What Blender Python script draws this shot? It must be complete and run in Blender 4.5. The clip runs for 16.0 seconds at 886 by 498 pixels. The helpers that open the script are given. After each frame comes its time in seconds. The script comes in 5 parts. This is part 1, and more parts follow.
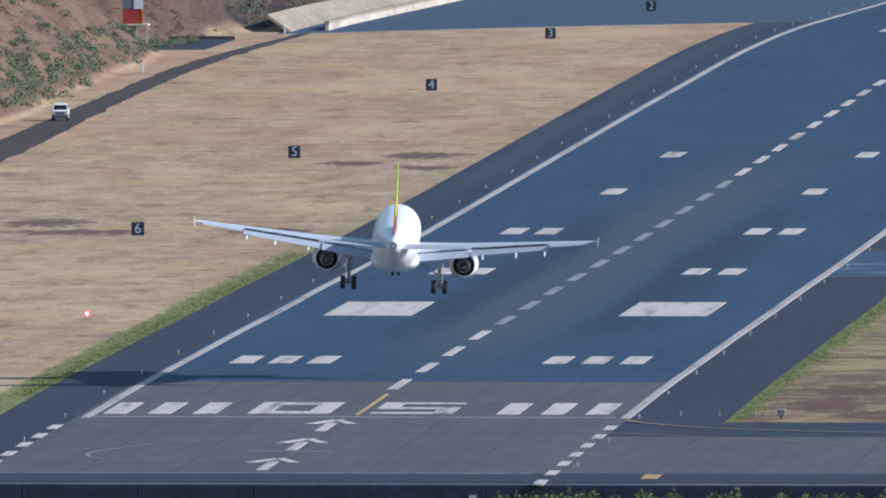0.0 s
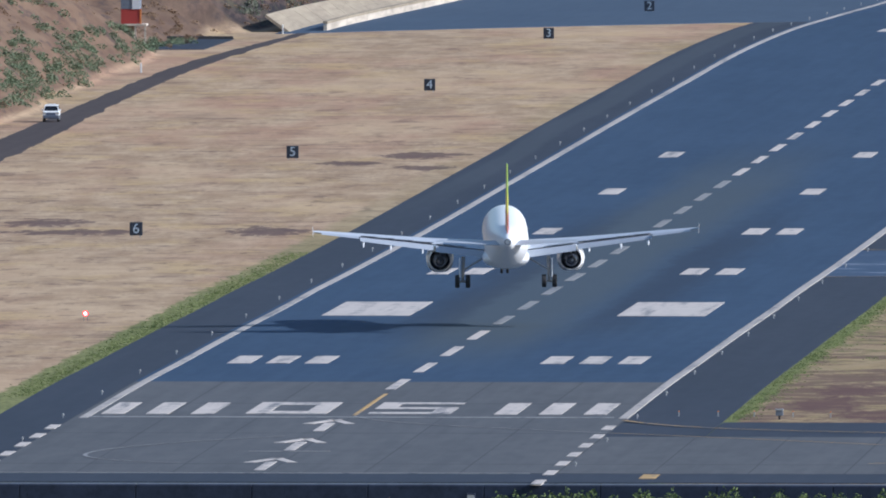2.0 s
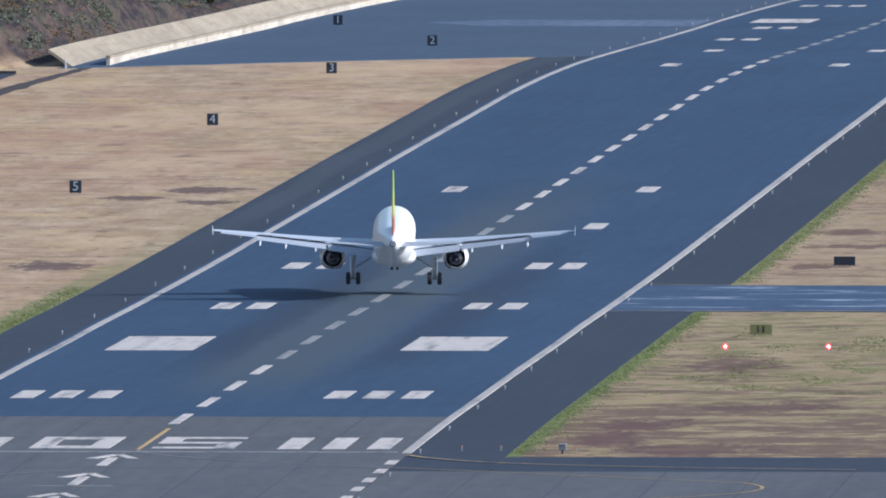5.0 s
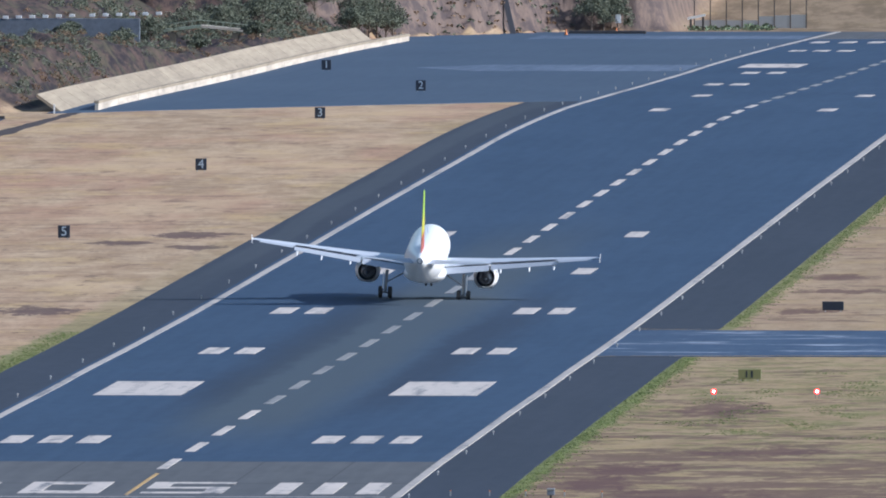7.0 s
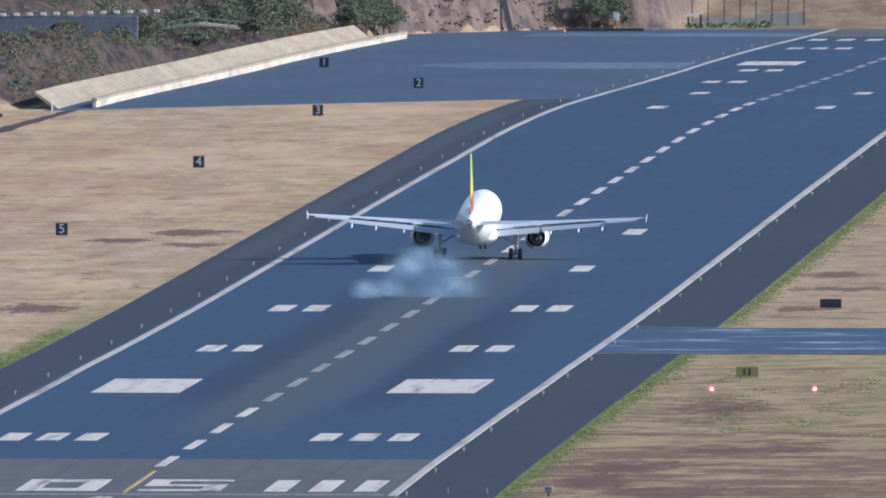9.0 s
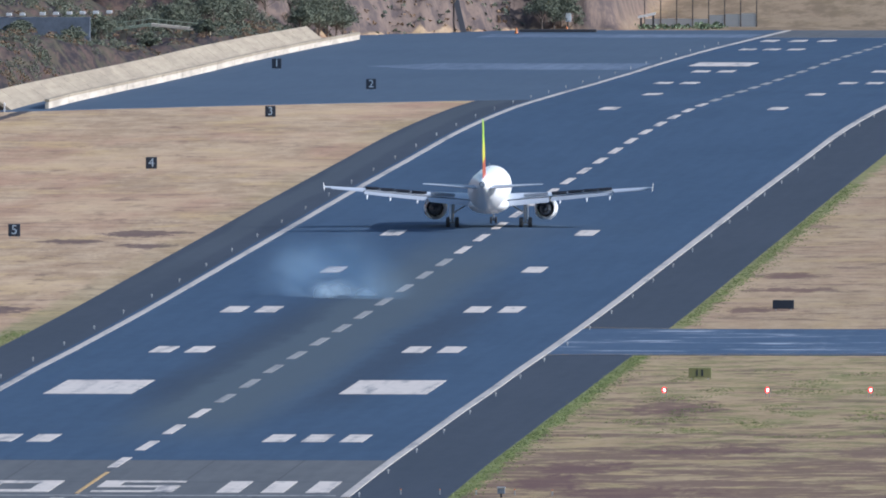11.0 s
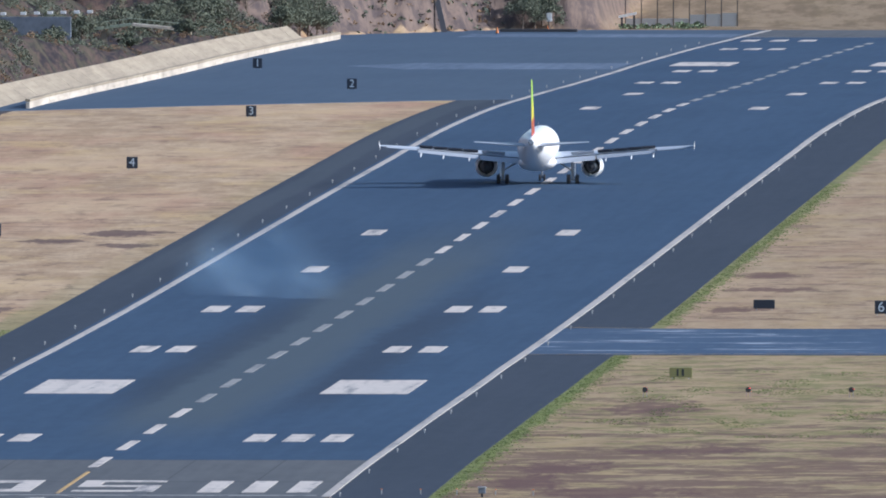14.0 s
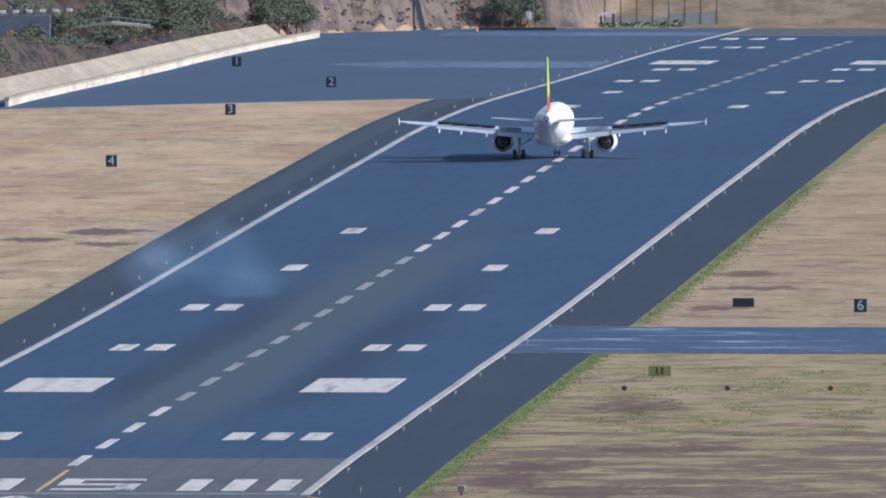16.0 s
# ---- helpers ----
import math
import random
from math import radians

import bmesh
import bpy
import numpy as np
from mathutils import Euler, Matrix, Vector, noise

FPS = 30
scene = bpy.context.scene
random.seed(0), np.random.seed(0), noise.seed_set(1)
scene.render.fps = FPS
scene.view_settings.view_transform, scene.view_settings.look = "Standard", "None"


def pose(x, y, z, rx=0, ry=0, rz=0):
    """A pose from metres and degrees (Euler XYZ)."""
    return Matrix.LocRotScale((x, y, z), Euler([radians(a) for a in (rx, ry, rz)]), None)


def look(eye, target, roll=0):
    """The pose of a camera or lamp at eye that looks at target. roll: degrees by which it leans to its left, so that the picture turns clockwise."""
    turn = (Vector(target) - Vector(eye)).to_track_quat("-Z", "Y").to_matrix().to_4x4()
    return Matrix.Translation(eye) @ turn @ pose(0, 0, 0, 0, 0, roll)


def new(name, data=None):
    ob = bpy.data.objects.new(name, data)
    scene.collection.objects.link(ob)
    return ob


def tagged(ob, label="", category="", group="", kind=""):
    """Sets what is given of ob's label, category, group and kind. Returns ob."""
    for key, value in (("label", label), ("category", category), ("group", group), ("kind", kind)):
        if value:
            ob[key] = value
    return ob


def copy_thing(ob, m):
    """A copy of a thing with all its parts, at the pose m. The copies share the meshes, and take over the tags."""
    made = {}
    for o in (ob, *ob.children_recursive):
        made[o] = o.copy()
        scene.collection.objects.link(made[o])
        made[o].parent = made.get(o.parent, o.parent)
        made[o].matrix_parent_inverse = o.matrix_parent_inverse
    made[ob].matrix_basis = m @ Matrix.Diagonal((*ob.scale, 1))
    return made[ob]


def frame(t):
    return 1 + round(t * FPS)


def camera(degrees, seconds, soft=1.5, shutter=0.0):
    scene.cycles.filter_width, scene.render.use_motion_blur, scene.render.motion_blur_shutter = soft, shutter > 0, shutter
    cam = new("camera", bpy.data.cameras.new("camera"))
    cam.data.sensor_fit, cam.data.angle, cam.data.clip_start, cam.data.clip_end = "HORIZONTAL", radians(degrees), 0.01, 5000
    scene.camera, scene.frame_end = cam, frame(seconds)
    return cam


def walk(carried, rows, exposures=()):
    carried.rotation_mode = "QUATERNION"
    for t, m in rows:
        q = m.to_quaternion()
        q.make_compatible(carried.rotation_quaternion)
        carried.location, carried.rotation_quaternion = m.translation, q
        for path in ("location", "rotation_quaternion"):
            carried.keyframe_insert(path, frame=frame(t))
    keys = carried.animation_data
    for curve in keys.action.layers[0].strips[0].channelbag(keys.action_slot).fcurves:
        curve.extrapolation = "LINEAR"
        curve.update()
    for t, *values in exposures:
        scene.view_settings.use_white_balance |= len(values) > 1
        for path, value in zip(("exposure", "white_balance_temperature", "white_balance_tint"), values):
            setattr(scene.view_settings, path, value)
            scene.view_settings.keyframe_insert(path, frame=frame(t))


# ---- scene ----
# Metres: x to the right across the runway, y along it, z up; y = 0 is the landing threshold.
EYE = (159.24, -2674.5, 91.5)
cam = camera(1.5395, 16.0, soft=1.9)
PATH = (
    (0.0, 88.3169, 3.2523),
    (0.5, 88.3260, 3.2418),
    (1.0, 88.3244, 3.2628),
    (1.5, 88.3214, 3.2702),
    (2.0, 88.3169, 3.2492),
    (2.5, 88.3109, 3.1876),
    (3.0, 88.3094, 3.0929),
    (3.5, 88.3109, 2.9907),
    (4.0, 88.3124, 2.9230),
    (4.5, 88.3184, 2.8944),
    (5.0, 88.3770, 2.8719),
    (5.2, 88.4046, 2.8621),
    (5.6, 88.4370, 2.8557),
    (6.2, 88.4527, 2.8518),
    (7.3, 88.4552, 2.8518),
    (7.5, 88.4553, 2.8509),
    (8.0, 88.4567, 2.8553),
    (8.5, 88.4508, 2.8674),
    (9.0, 88.4508, 2.8479),
    (9.5, 88.4522, 2.8148),
    (10.0, 88.4522, 2.7877),
    (10.2, 88.4522, 2.7732),
    (11.2, 88.4527, 2.7654),
    (12.3, 88.4532, 2.7664),
    (12.5, 88.4537, 2.7562),
    (13.0, 88.4553, 2.7426),
    (13.5, 88.4537, 2.7350),
    (14.0, 88.4522, 2.7321),
    (14.5, 88.4553, 2.7245),
    (15.0, 88.4538, 2.7171),
    (15.5, 88.4522, 2.7126),
    (16.0, 88.4493, 2.6960),
)
walk(cam, [(t, pose(*EYE, rx, 0, rz)) for t, rx, rz in PATH], [(0.0, 0.06, 5500, 12.5), (3.5, 0.06, 5500, 12.5), (5.2, 0.2, 5500, 12.5), (16.0, 0.2, 5500, 12.5)])

# ---- light ----
SUN_EL, SUN_AZ = radians(27), radians(98)   # azimuth clockwise from +y
world = bpy.data.worlds.new("sky")
scene.world = world
world.use_nodes = True
wn, wl = world.node_tree.nodes, world.node_tree.links
sky = wn.new("ShaderNodeTexSky")
sky.sky_type, sky.sun_disc, sky.sun_elevation, sky.sun_rotation = "NISHITA", False, SUN_EL, SUN_AZ
sky.air_density, sky.dust_density = 1.3, 0.6
wl.new(sky.outputs[0], wn["Background"].inputs[0])
wn["Background"].inputs[1].default_value = 0.12
sun = new("sun", bpy.data.lights.new("sun", "SUN"))
sun.data.energy, sun.data.angle, sun.data.color = 5.0, radians(1.0), (1.0, 0.93, 0.83)
sun.matrix_world = look((300 * math.sin(SUN_AZ) * math.cos(SUN_EL), 300 * math.cos(SUN_AZ) * math.cos(SUN_EL), 300 * math.sin(SUN_EL)), (0, 0, 0))


# ---- materials ----
class Nodes:
    """A short way to write node materials on world positions."""

    def __init__(self, name, rough=0.8, metal=0.0, spec=0.3):
        self.m = bpy.data.materials.new(name)
        self.m.use_nodes = True
        self.t = self.m.node_tree
        self.b = self.t.nodes["Principled BSDF"]
        self.b.inputs["Roughness"].default_value = rough
        self.b.inputs["Metallic"].default_value = metal
        self.b.inputs["Specular IOR Level"].default_value = spec
        self.pos = self.t.nodes.new("ShaderNodeNewGeometry").outputs["Position"]

    def put(self, socket, value):
        if isinstance(value, bpy.types.NodeSocket):
            self.t.links.new(value, socket)
        else:
            socket.default_value = value

    def local(self):
        return self.t.nodes.new("ShaderNodeTexCoord").outputs["Object"]

    def axis(self, i, vec=None):
        n = self.t.nodes.new("ShaderNodeSeparateXYZ")
        self.put(n.inputs[0], vec or self.pos)
        return n.outputs[i]

    def stretch(self, scale, vec=None):
        n = self.t.nodes.new("ShaderNodeMapping")
        self.put(n.inputs["Vector"], vec or self.pos)
        n.inputs["Scale"].default_value = scale
        return n.outputs[0]

    def noise(self, scale, detail=4, rough=0.55, vec=None):
        n = self.t.nodes.new("ShaderNodeTexNoise")
        self.put(n.inputs["Vector"], vec or self.pos)
        n.inputs["Scale"].default_value, n.inputs["Detail"].default_value, n.inputs["Roughness"].default_value = scale, detail, rough
        return n.outputs[0]

    def step(self, value, a, b, lo=0.0, hi=1.0):
        n = self.t.nodes.new("ShaderNodeMapRange")
        n.interpolation_type = "SMOOTHSTEP"
        for i, v in enumerate((value, a, b, lo, hi)):
            self.put(n.inputs[i], v)
        return n.outputs[0]

    def calc(self, op, a, b=0.0):
        n = self.t.nodes.new("ShaderNodeMath")
        n.operation = op
        self.put(n.inputs[0], a)
        self.put(n.inputs[1], b)
        return n.outputs[0]

    def mix(self, f, a, b):
        n = self.t.nodes.new("ShaderNodeMix")
        n.data_type = "RGBA"
        for s, v in ((n.inputs[0], f), (n.inputs[6], a), (n.inputs[7], b)):
            self.put(s, (*v, 1) if isinstance(v, tuple) and len(v) == 3 else v)
        return n.outputs[2]

    def bump(self, height, strength=0.3, distance=0.05):
        n = self.t.nodes.new("ShaderNodeBump")
        n.inputs["Strength"].default_value, n.inputs["Distance"].default_value = strength, distance
        self.put(n.inputs["Height"], height)
        self.put(self.b.inputs["Normal"], n.outputs[0])

    def done(self, color):
        self.put(self.b.inputs["Base Color"], (*color, 1) if isinstance(color, tuple) else color)
        return self.m


def plain(name, color, rough=0.6, metal=0.0, vary=0.12, scale=2.0, spec=0.4):
    """A painted or cast surface with mottling at two scales."""
    n = Nodes(name, rough, metal, spec)
    v = n.local()
    f = n.mix(0.5, n.noise(scale, 5, vec=v), n.noise(scale * 7, 3, vec=v))
    return n.done(n.mix(f, tuple(c * (1 - vary) for c in color), tuple(min(1, c * (1 + vary)) for c in color)))


def glowing(name, color, strength):
    n = Nodes(name, 0.4)
    n.put(n.b.inputs["Emission Color"], (*color, 1))
    n.b.inputs["Emission Strength"].default_value = strength
    return n.done(color)


def asphalt(name, dark, light, kind=""):
    """Rolled asphalt: mottled, streaked along the way; 'runway' adds tyre rubber and a scrubbed band, 'slabs' paving joints."""
    n = Nodes(name, 0.85, 0, 0.18)
    f = n.mix(0.45, n.noise(0.06, 5, vec=n.stretch((1, 0.2, 1))), n.noise(0.7, 5, vec=n.stretch((1, 0.2, 1))))
    f = n.mix(0.3, f, n.noise(1.0, 3, vec=n.stretch((0.9, 0.02, 1))))
    color = n.mix(n.step(f, 0.32, 0.68), dark, light)
    x, y = n.axis(0), n.axis(1)
    if kind == "runway":
        wob = n.calc("MULTIPLY", n.calc("SUBTRACT", n.noise(0.05, 4, vec=n.stretch((1, 0.14, 1))), 0.5), 5.0)
        grit = n.calc("MULTIPLY", n.calc("SUBTRACT", n.noise(0.5, 5, 0.7, vec=n.stretch((1, 0.15, 1))), 0.5), 3.0)
        wx = n.calc("ADD", n.calc("ADD", x, wob), grit)
        band = n.calc("MULTIPLY", n.step(wx, -8.0, -2.5), n.step(wx, 3.0, 9.0, 1.0, 0.0))
        band = n.calc("MULTIPLY", band, n.calc("MULTIPLY", n.step(y, 90, 200), n.step(y, 560, 820, 1.0, 0.0)))
        color = n.mix(n.calc("MULTIPLY", band, 0.75), color, (0.072, 0.090, 0.104))
        ax = n.calc("ABSOLUTE", n.calc("SUBTRACT", wx, 1.5))
        rub = n.calc("MULTIPLY", n.step(ax, 4.5, 6.5), n.step(ax, 8.0, 13.0, 1.0, 0.0))
        rub = n.calc("MULTIPLY", rub, n.calc("MULTIPLY", n.step(y, 150, 260), n.step(y, 420, 620, 1.0, 0.0)))
        color = n.mix(n.calc("MULTIPLY", rub, 0.5), color, (0.026, 0.033, 0.050))
    if kind == "slabs":
        for axis, gap, wide in ((x, 7.5, 0.10), (y, 60.0, 0.6)):
            w = n.calc("ABSOLUTE", n.calc("SUBTRACT", n.calc("MODULO", n.calc("ADD", axis, 6003.75), gap), gap / 2))
            color = n.mix(n.step(w, wide * 0.5, wide, 0.45, 0.0), color, (0.030, 0.033, 0.042))
    if kind == "shoulder":                         # scrubbed strip along the outer part
        wx = n.calc("ADD", x, n.calc("MULTIPLY", n.calc("SUBTRACT", n.noise(0.05, 4, vec=n.stretch((1, 0.2, 1))), 0.5), 3.0))
        strip = n.calc("MULTIPLY", n.step(wx, -28.6, -27.6), n.step(wx, -25.6, -24.6, 1.0, 0.0))
        strip = n.calc("MULTIPLY", strip, n.step(y, 480, 700))
        color = n.mix(n.calc("MULTIPLY", strip, 0.35), color, (0.078, 0.092, 0.108))
    if kind == "sheen":
        # pale streaks paint the sky's reflection into the colour
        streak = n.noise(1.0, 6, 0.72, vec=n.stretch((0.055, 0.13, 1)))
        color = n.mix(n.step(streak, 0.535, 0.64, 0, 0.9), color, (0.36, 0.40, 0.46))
    n.bump(n.noise(9, 3), 0.25, 0.01)
    return n.done(color)


def paint(name, color, worn):
    """Road paint, chipped and rubbed through to the asphalt."""
    n = Nodes(name, 0.7, 0, 0.3)
    f = n.mix(0.5, n.noise(0.8, 5, 0.7), n.noise(0.5, 4, vec=n.stretch((1.6, 0.06, 1))))
    dirt = n.mix(n.noise(0.15, 3), color, tuple(c * 0.72 for c in color))
    return n.done(n.mix(n.step(f, 0.50, 0.64, 0.0, worn), dirt, (0.10, 0.11, 0.13)))


# The runway's strong blue has haze and sky reflection mixed into its colour.
ASPHALT_RUNWAY = asphalt("runway asphalt", (0.032, 0.060, 0.108), (0.045, 0.079, 0.136), "runway")
ASPHALT_OLD = asphalt("aged asphalt", (0.084, 0.089, 0.098), (0.120, 0.123, 0.130), "slabs")
ASPHALT_SHOULDER = asphalt("shoulder asphalt", (0.034, 0.044, 0.063), (0.046, 0.056, 0.078), "shoulder")
ASPHALT_APRON = asphalt("apron asphalt", (0.055, 0.083, 0.126), (0.070, 0.100, 0.146))
ASPHALT_EXIT = asphalt("streaked taxiway asphalt", (0.045, 0.075, 0.13), (0.060, 0.095, 0.155), "sheen")
PALE_BAND = asphalt("pale blue-grey asphalt", (0.070, 0.100, 0.150), (0.15, 0.19, 0.26))
ROAD_SURFACE = asphalt("dusty road asphalt", (0.060, 0.049, 0.049), (0.086, 0.069, 0.066))
LINE_PAINT = paint("dusty white edge line paint", (0.52, 0.468, 0.425), 0.8)
WHITE_PAINT = paint("white road paint", (0.66, 0.585, 0.525), 0.85)
FADED_PAINT = paint("faded white road paint", (0.31, 0.305, 0.30), 0.9)
YELLOW_PAINT = paint("yellow road paint", (0.55, 0.36, 0.15), 0.8)
BLACK_SIGN = plain("black sign enamel", (0.018, 0.026, 0.045), 0.4)
# White numerals dimmed to blue-grey: their shade is in the colour.
SIGN_SHADED_WHITE = plain("shaded white sign lettering", (0.40, 0.48, 0.57), 0.5)
SIGN_YELLOW = plain("weathered yellow sign enamel", (0.20, 0.195, 0.085), 0.5)
GALVANISED = plain("galvanised steel", (0.45, 0.46, 0.48), 0.45, 0.7)
LAMP_WHITE = plain("white lamp housing", (0.34, 0.34, 0.34), 0.4)
BODY_WHITE = plain("white aircraft paint", (0.88, 0.88, 0.88), 0.28, 0, 0.02, 0.6, 0.5)
WING_GREY = plain("pale grey wing paint", (0.50, 0.53, 0.58), 0.35, 0, 0.05, 1.2, 0.5)
FLAP_GREY = plain("flap grey paint", (0.38, 0.41, 0.46), 0.4, 0, 0.06, 1.2, 0.5)
BARE_METAL = plain("burnt exhaust metal", (0.22, 0.23, 0.27), 0.4, 0.5)
CHROME = plain("polished lip metal", (0.80, 0.80, 0.82), 0.18, 1.0)
# Lining and rubber are lifted and blued: haze is put into both darks.
DARK_INSIDE = plain("dark duct lining", (0.11, 0.13, 0.18), 0.5)
RUBBER = plain("tyre rubber", (0.028, 0.029, 0.033), 0.85)
GEAR_GREY = plain("gear leg enamel", (0.30, 0.31, 0.33), 0.4, 0.3)
# Shade on the backs of the raised spoilers is painted in as dark grey.
SPOILER_SHADED = plain("shade-darkened spoiler paint", (0.12, 0.13, 0.16), 0.6)
GLASS_DARK = plain("dark window glass", (0.012, 0.014, 0.018), 0.08, 0, 0.1, 2, 0.6)


def livery():
    """Fin paint: green leading part, yellow band, red foot and trailing edge."""
    n = Nodes("green, yellow and red fin paint", 0.3, 0, 0.5)
    v = n.local()
    h = n.calc("SUBTRACT", n.axis(2, v), n.calc("MULTIPLY", n.axis(1, v), 0.18))
    c = n.mix(n.step(h, 10.2, 10.7), (0.42, 0.03, 0.03), (0.70, 0.64, 0.05))
    c = n.mix(n.step(h, 11.2, 13.2), c, (0.36, 0.62, 0.05))
    return n.done(n.mix(n.step(n.noise(0.7, 4, vec=v), 0.35, 0.8, 0, 0.25), c, (0.16, 0.40, 0.06)))


FIN_PAINT = livery()


def concrete(name, light, dark, joint=0.0):
    n = Nodes(name, 0.9, 0, 0.2)
    f = n.mix(0.4, n.noise(0.35, 6, 0.7, vec=n.stretch((1, 0.12, 1))), n.noise(1.5, 5, 0.7, vec=n.stretch((1, 0.03, 1))))
    c = n.mix(n.step(f, 0.35, 0.7), light, dark)
    tone = n.t.nodes.new("ShaderNodeObjectInfo").outputs["Random"]
    c = n.mix(n.calc("MULTIPLY", tone, 0.18), c, tuple(v * 0.55 for v in light))
    spill = n.noise(0.9, 7, 0.8, vec=n.stretch((1, 0.05, 0.5)))
    c = n.mix(n.step(spill, 0.58, 0.70, 0, 0.6), c, tuple(v * 0.45 for v in dark))
    n.bump(n.noise(3, 5), 0.4, 0.05)
    return n.done(c)


CONCRETE = concrete("weathered concrete", (0.40, 0.335, 0.245), (0.25, 0.205, 0.155))
CONCRETE_PALE = concrete("pale rendered concrete", (0.68, 0.60, 0.50), (0.33, 0.28, 0.23))


BARE_PATCHES = ((-35.8, 721, 4.1, 11), (-33.2, 681, 2.9, 9), (-41.6, 696, 3.5, 7), (-60, 508, 4.9, 10), (-55.4, 481, 6, 8), (-37.1, 484, 4.3, 13), (40.3, 205, 4.7, 18),
                (38.6, 59, 4.2, 15), (48.3, 99, 5.7, 11), (37.2, 29, 3.2, 14), (45.1, 6, 6.9, 11), (36, 589, 3.4, 10), (36.6, 487, 3.2, 8), (37, 546, 5, 7))


def ground_material():
    """Mown dry grass in swathes along the runway, greener at the pavements, bare red earth on slopes and in worn patches."""
    n = Nodes("dry grass and red earth", 0.95, 0, 0.1)
    x, y = n.axis(0), n.axis(1)
    lay = n.stretch((1.0, 0.16, 1.0))
    big, mid, fine = n.noise(0.05, 5, 0.6, vec=lay), n.noise(0.28, 6, 0.68, vec=lay), n.noise(1.7, 5, 0.7, vec=lay)
    c = n.mix(n.step(mid, 0.34, 0.66), (0.355, 0.245, 0.150), (0.50, 0.368, 0.238))
    c = n.mix(n.calc("MULTIPLY", n.step(big, 0.45, 0.62), n.step(y, 600, 950, 0.3, 0.7)), c, (0.43, 0.252, 0.168))
    gold = n.noise(0.16, 6, 0.65, vec=n.stretch((0.6, 0.22, 1)))
    c = n.mix(n.step(gold, 0.50, 0.64, 0, 0.65), c, (0.50, 0.355, 0.175))
    c = n.mix(n.step(fine, 0.46, 0.74, 0, 0.5), c, (0.235, 0.160, 0.112))
    swathe = n.noise(1.0, 9, 0.78, vec=n.stretch((0.14, 0.13, 1)))
    c = n.mix(n.step(swathe, 0.50, 0.64, 0, 0.66), c, (0.200, 0.138, 0.100))
    c = n.mix(n.step(swathe, 0.34, 0.46, 0.5, 0), c, (0.57, 0.43, 0.28))
    c = n.mix(n.step(n.noise(0.04, 4, 0.6, vec=n.stretch((0.8, 0.25, 1))), 0.50, 0.62, 0, 0.5), c, (0.54, 0.39, 0.245))
    furrow = n.noise(1.0, 7, 0.72, vec=n.stretch((0.30, 0.115, 1)))
    c = n.mix(n.calc("MULTIPLY", n.step(furrow, 0.57, 0.63), n.step(y, 500, 1000, 0.6, 0.3)), c, (0.130, 0.088, 0.070))
    wear = n.noise(0.20, 8, 0.75, vec=n.stretch((0.7, 0.22, 1)))
    c = n.mix(n.step(wear, 0.57, 0.66, 0, 0.6), c, (0.16, 0.10, 0.08))
    right = n.step(x, 28, 31)
    c = n.mix(n.calc("MULTIPLY", right, n.step(y, 330, 430, 0.38, 0.0)), c, (0.30, 0.240, 0.105))
    c = n.mix(n.calc("MULTIPLY", right, 0.3), c, (0.255, 0.185, 0.115))
    olive = n.step(n.noise(1.0, 9, 0.80, vec=n.stretch((0.22, 0.14, 1))), 0.47, 0.58)
    c = n.mix(n.calc("MULTIPLY", n.calc("MULTIPLY", right, olive), n.calc("MULTIPLY", n.step(y, 300, 440, 0.72, 0.10), n.step(y, 40, 130, 0.35, 1.0))), c, (0.150, 0.158, 0.056))
    soil = n.calc("ADD", n.noise(1.0, 9, 0.76, vec=n.stretch((0.10, 0.09, 1))), n.step(y, 0, 300, 0.10, 0.005))
    c = n.mix(n.calc("MULTIPLY", n.calc("MULTIPLY", right, n.step(soil, 0.535, 0.61)), n.step(y, 230, 480, 0.80, 0.55)), c, (0.135, 0.083, 0.070))
    straw = n.step(n.noise(1.0, 7, 0.75, vec=n.stretch((0.16, 0.17, 1))), 0.54, 0.64, 0, 0.4)
    c = n.mix(n.calc("MULTIPLY", right, straw), c, (0.47, 0.36, 0.205))
    rag = n.noise(0.5, 7, 0.75, vec=n.stretch((1.0, 0.24, 1)))
    for px, py, rx, ry in BARE_PATCHES:
        u, v = n.calc("DIVIDE", n.calc("SUBTRACT", x, px), rx), n.calc("DIVIDE", n.calc("SUBTRACT", y, py), ry)
        d = n.calc("ADD", n.calc("SQRT", n.calc("ADD", n.calc("MULTIPLY", u, u), n.calc("MULTIPLY", v, v))), n.calc("MULTIPLY", n.calc("SUBTRACT", rag, 0.5), 4.0))
        c = n.mix(n.step(d, 0.70, 1.15, 0.85, 0.0) if px < 0 else n.step(d, 0.6, 1.15, 0.8, 0.0), c, (0.115, 0.076, 0.072) if px < 0 else (0.125, 0.072, 0.066))
    edge = n.calc("ABSOLUTE", x)
    edge = n.calc("ADD", edge, n.calc("MULTIPLY", n.calc("SUBTRACT", n.noise(0.5, 7, 0.75, vec=n.stretch((1, 0.22, 1))), 0.5), 4.5))
    green = n.calc("MULTIPLY", n.step(edge, 31.6, 32.4, 1.0, 0.0), n.calc("MAXIMUM", n.step(y, 250, 620, 1.0, 0.10), n.calc("MULTIPLY", right, 0.8)))
    c = n.mix(n.calc("MULTIPLY", green, 0.85), c, n.mix(n.step(fine, 0.35, 0.65), (0.100, 0.135, 0.042), (0.200, 0.225, 0.080)))
    nz = n.axis(2, n.t.nodes["Geometry"].outputs["Normal"])
    slope = n.calc("MULTIPLY", n.step(nz, 0.80, 0.96, 1.0, 0.0), n.step(x, -86, -84, 1.0, 0.0))
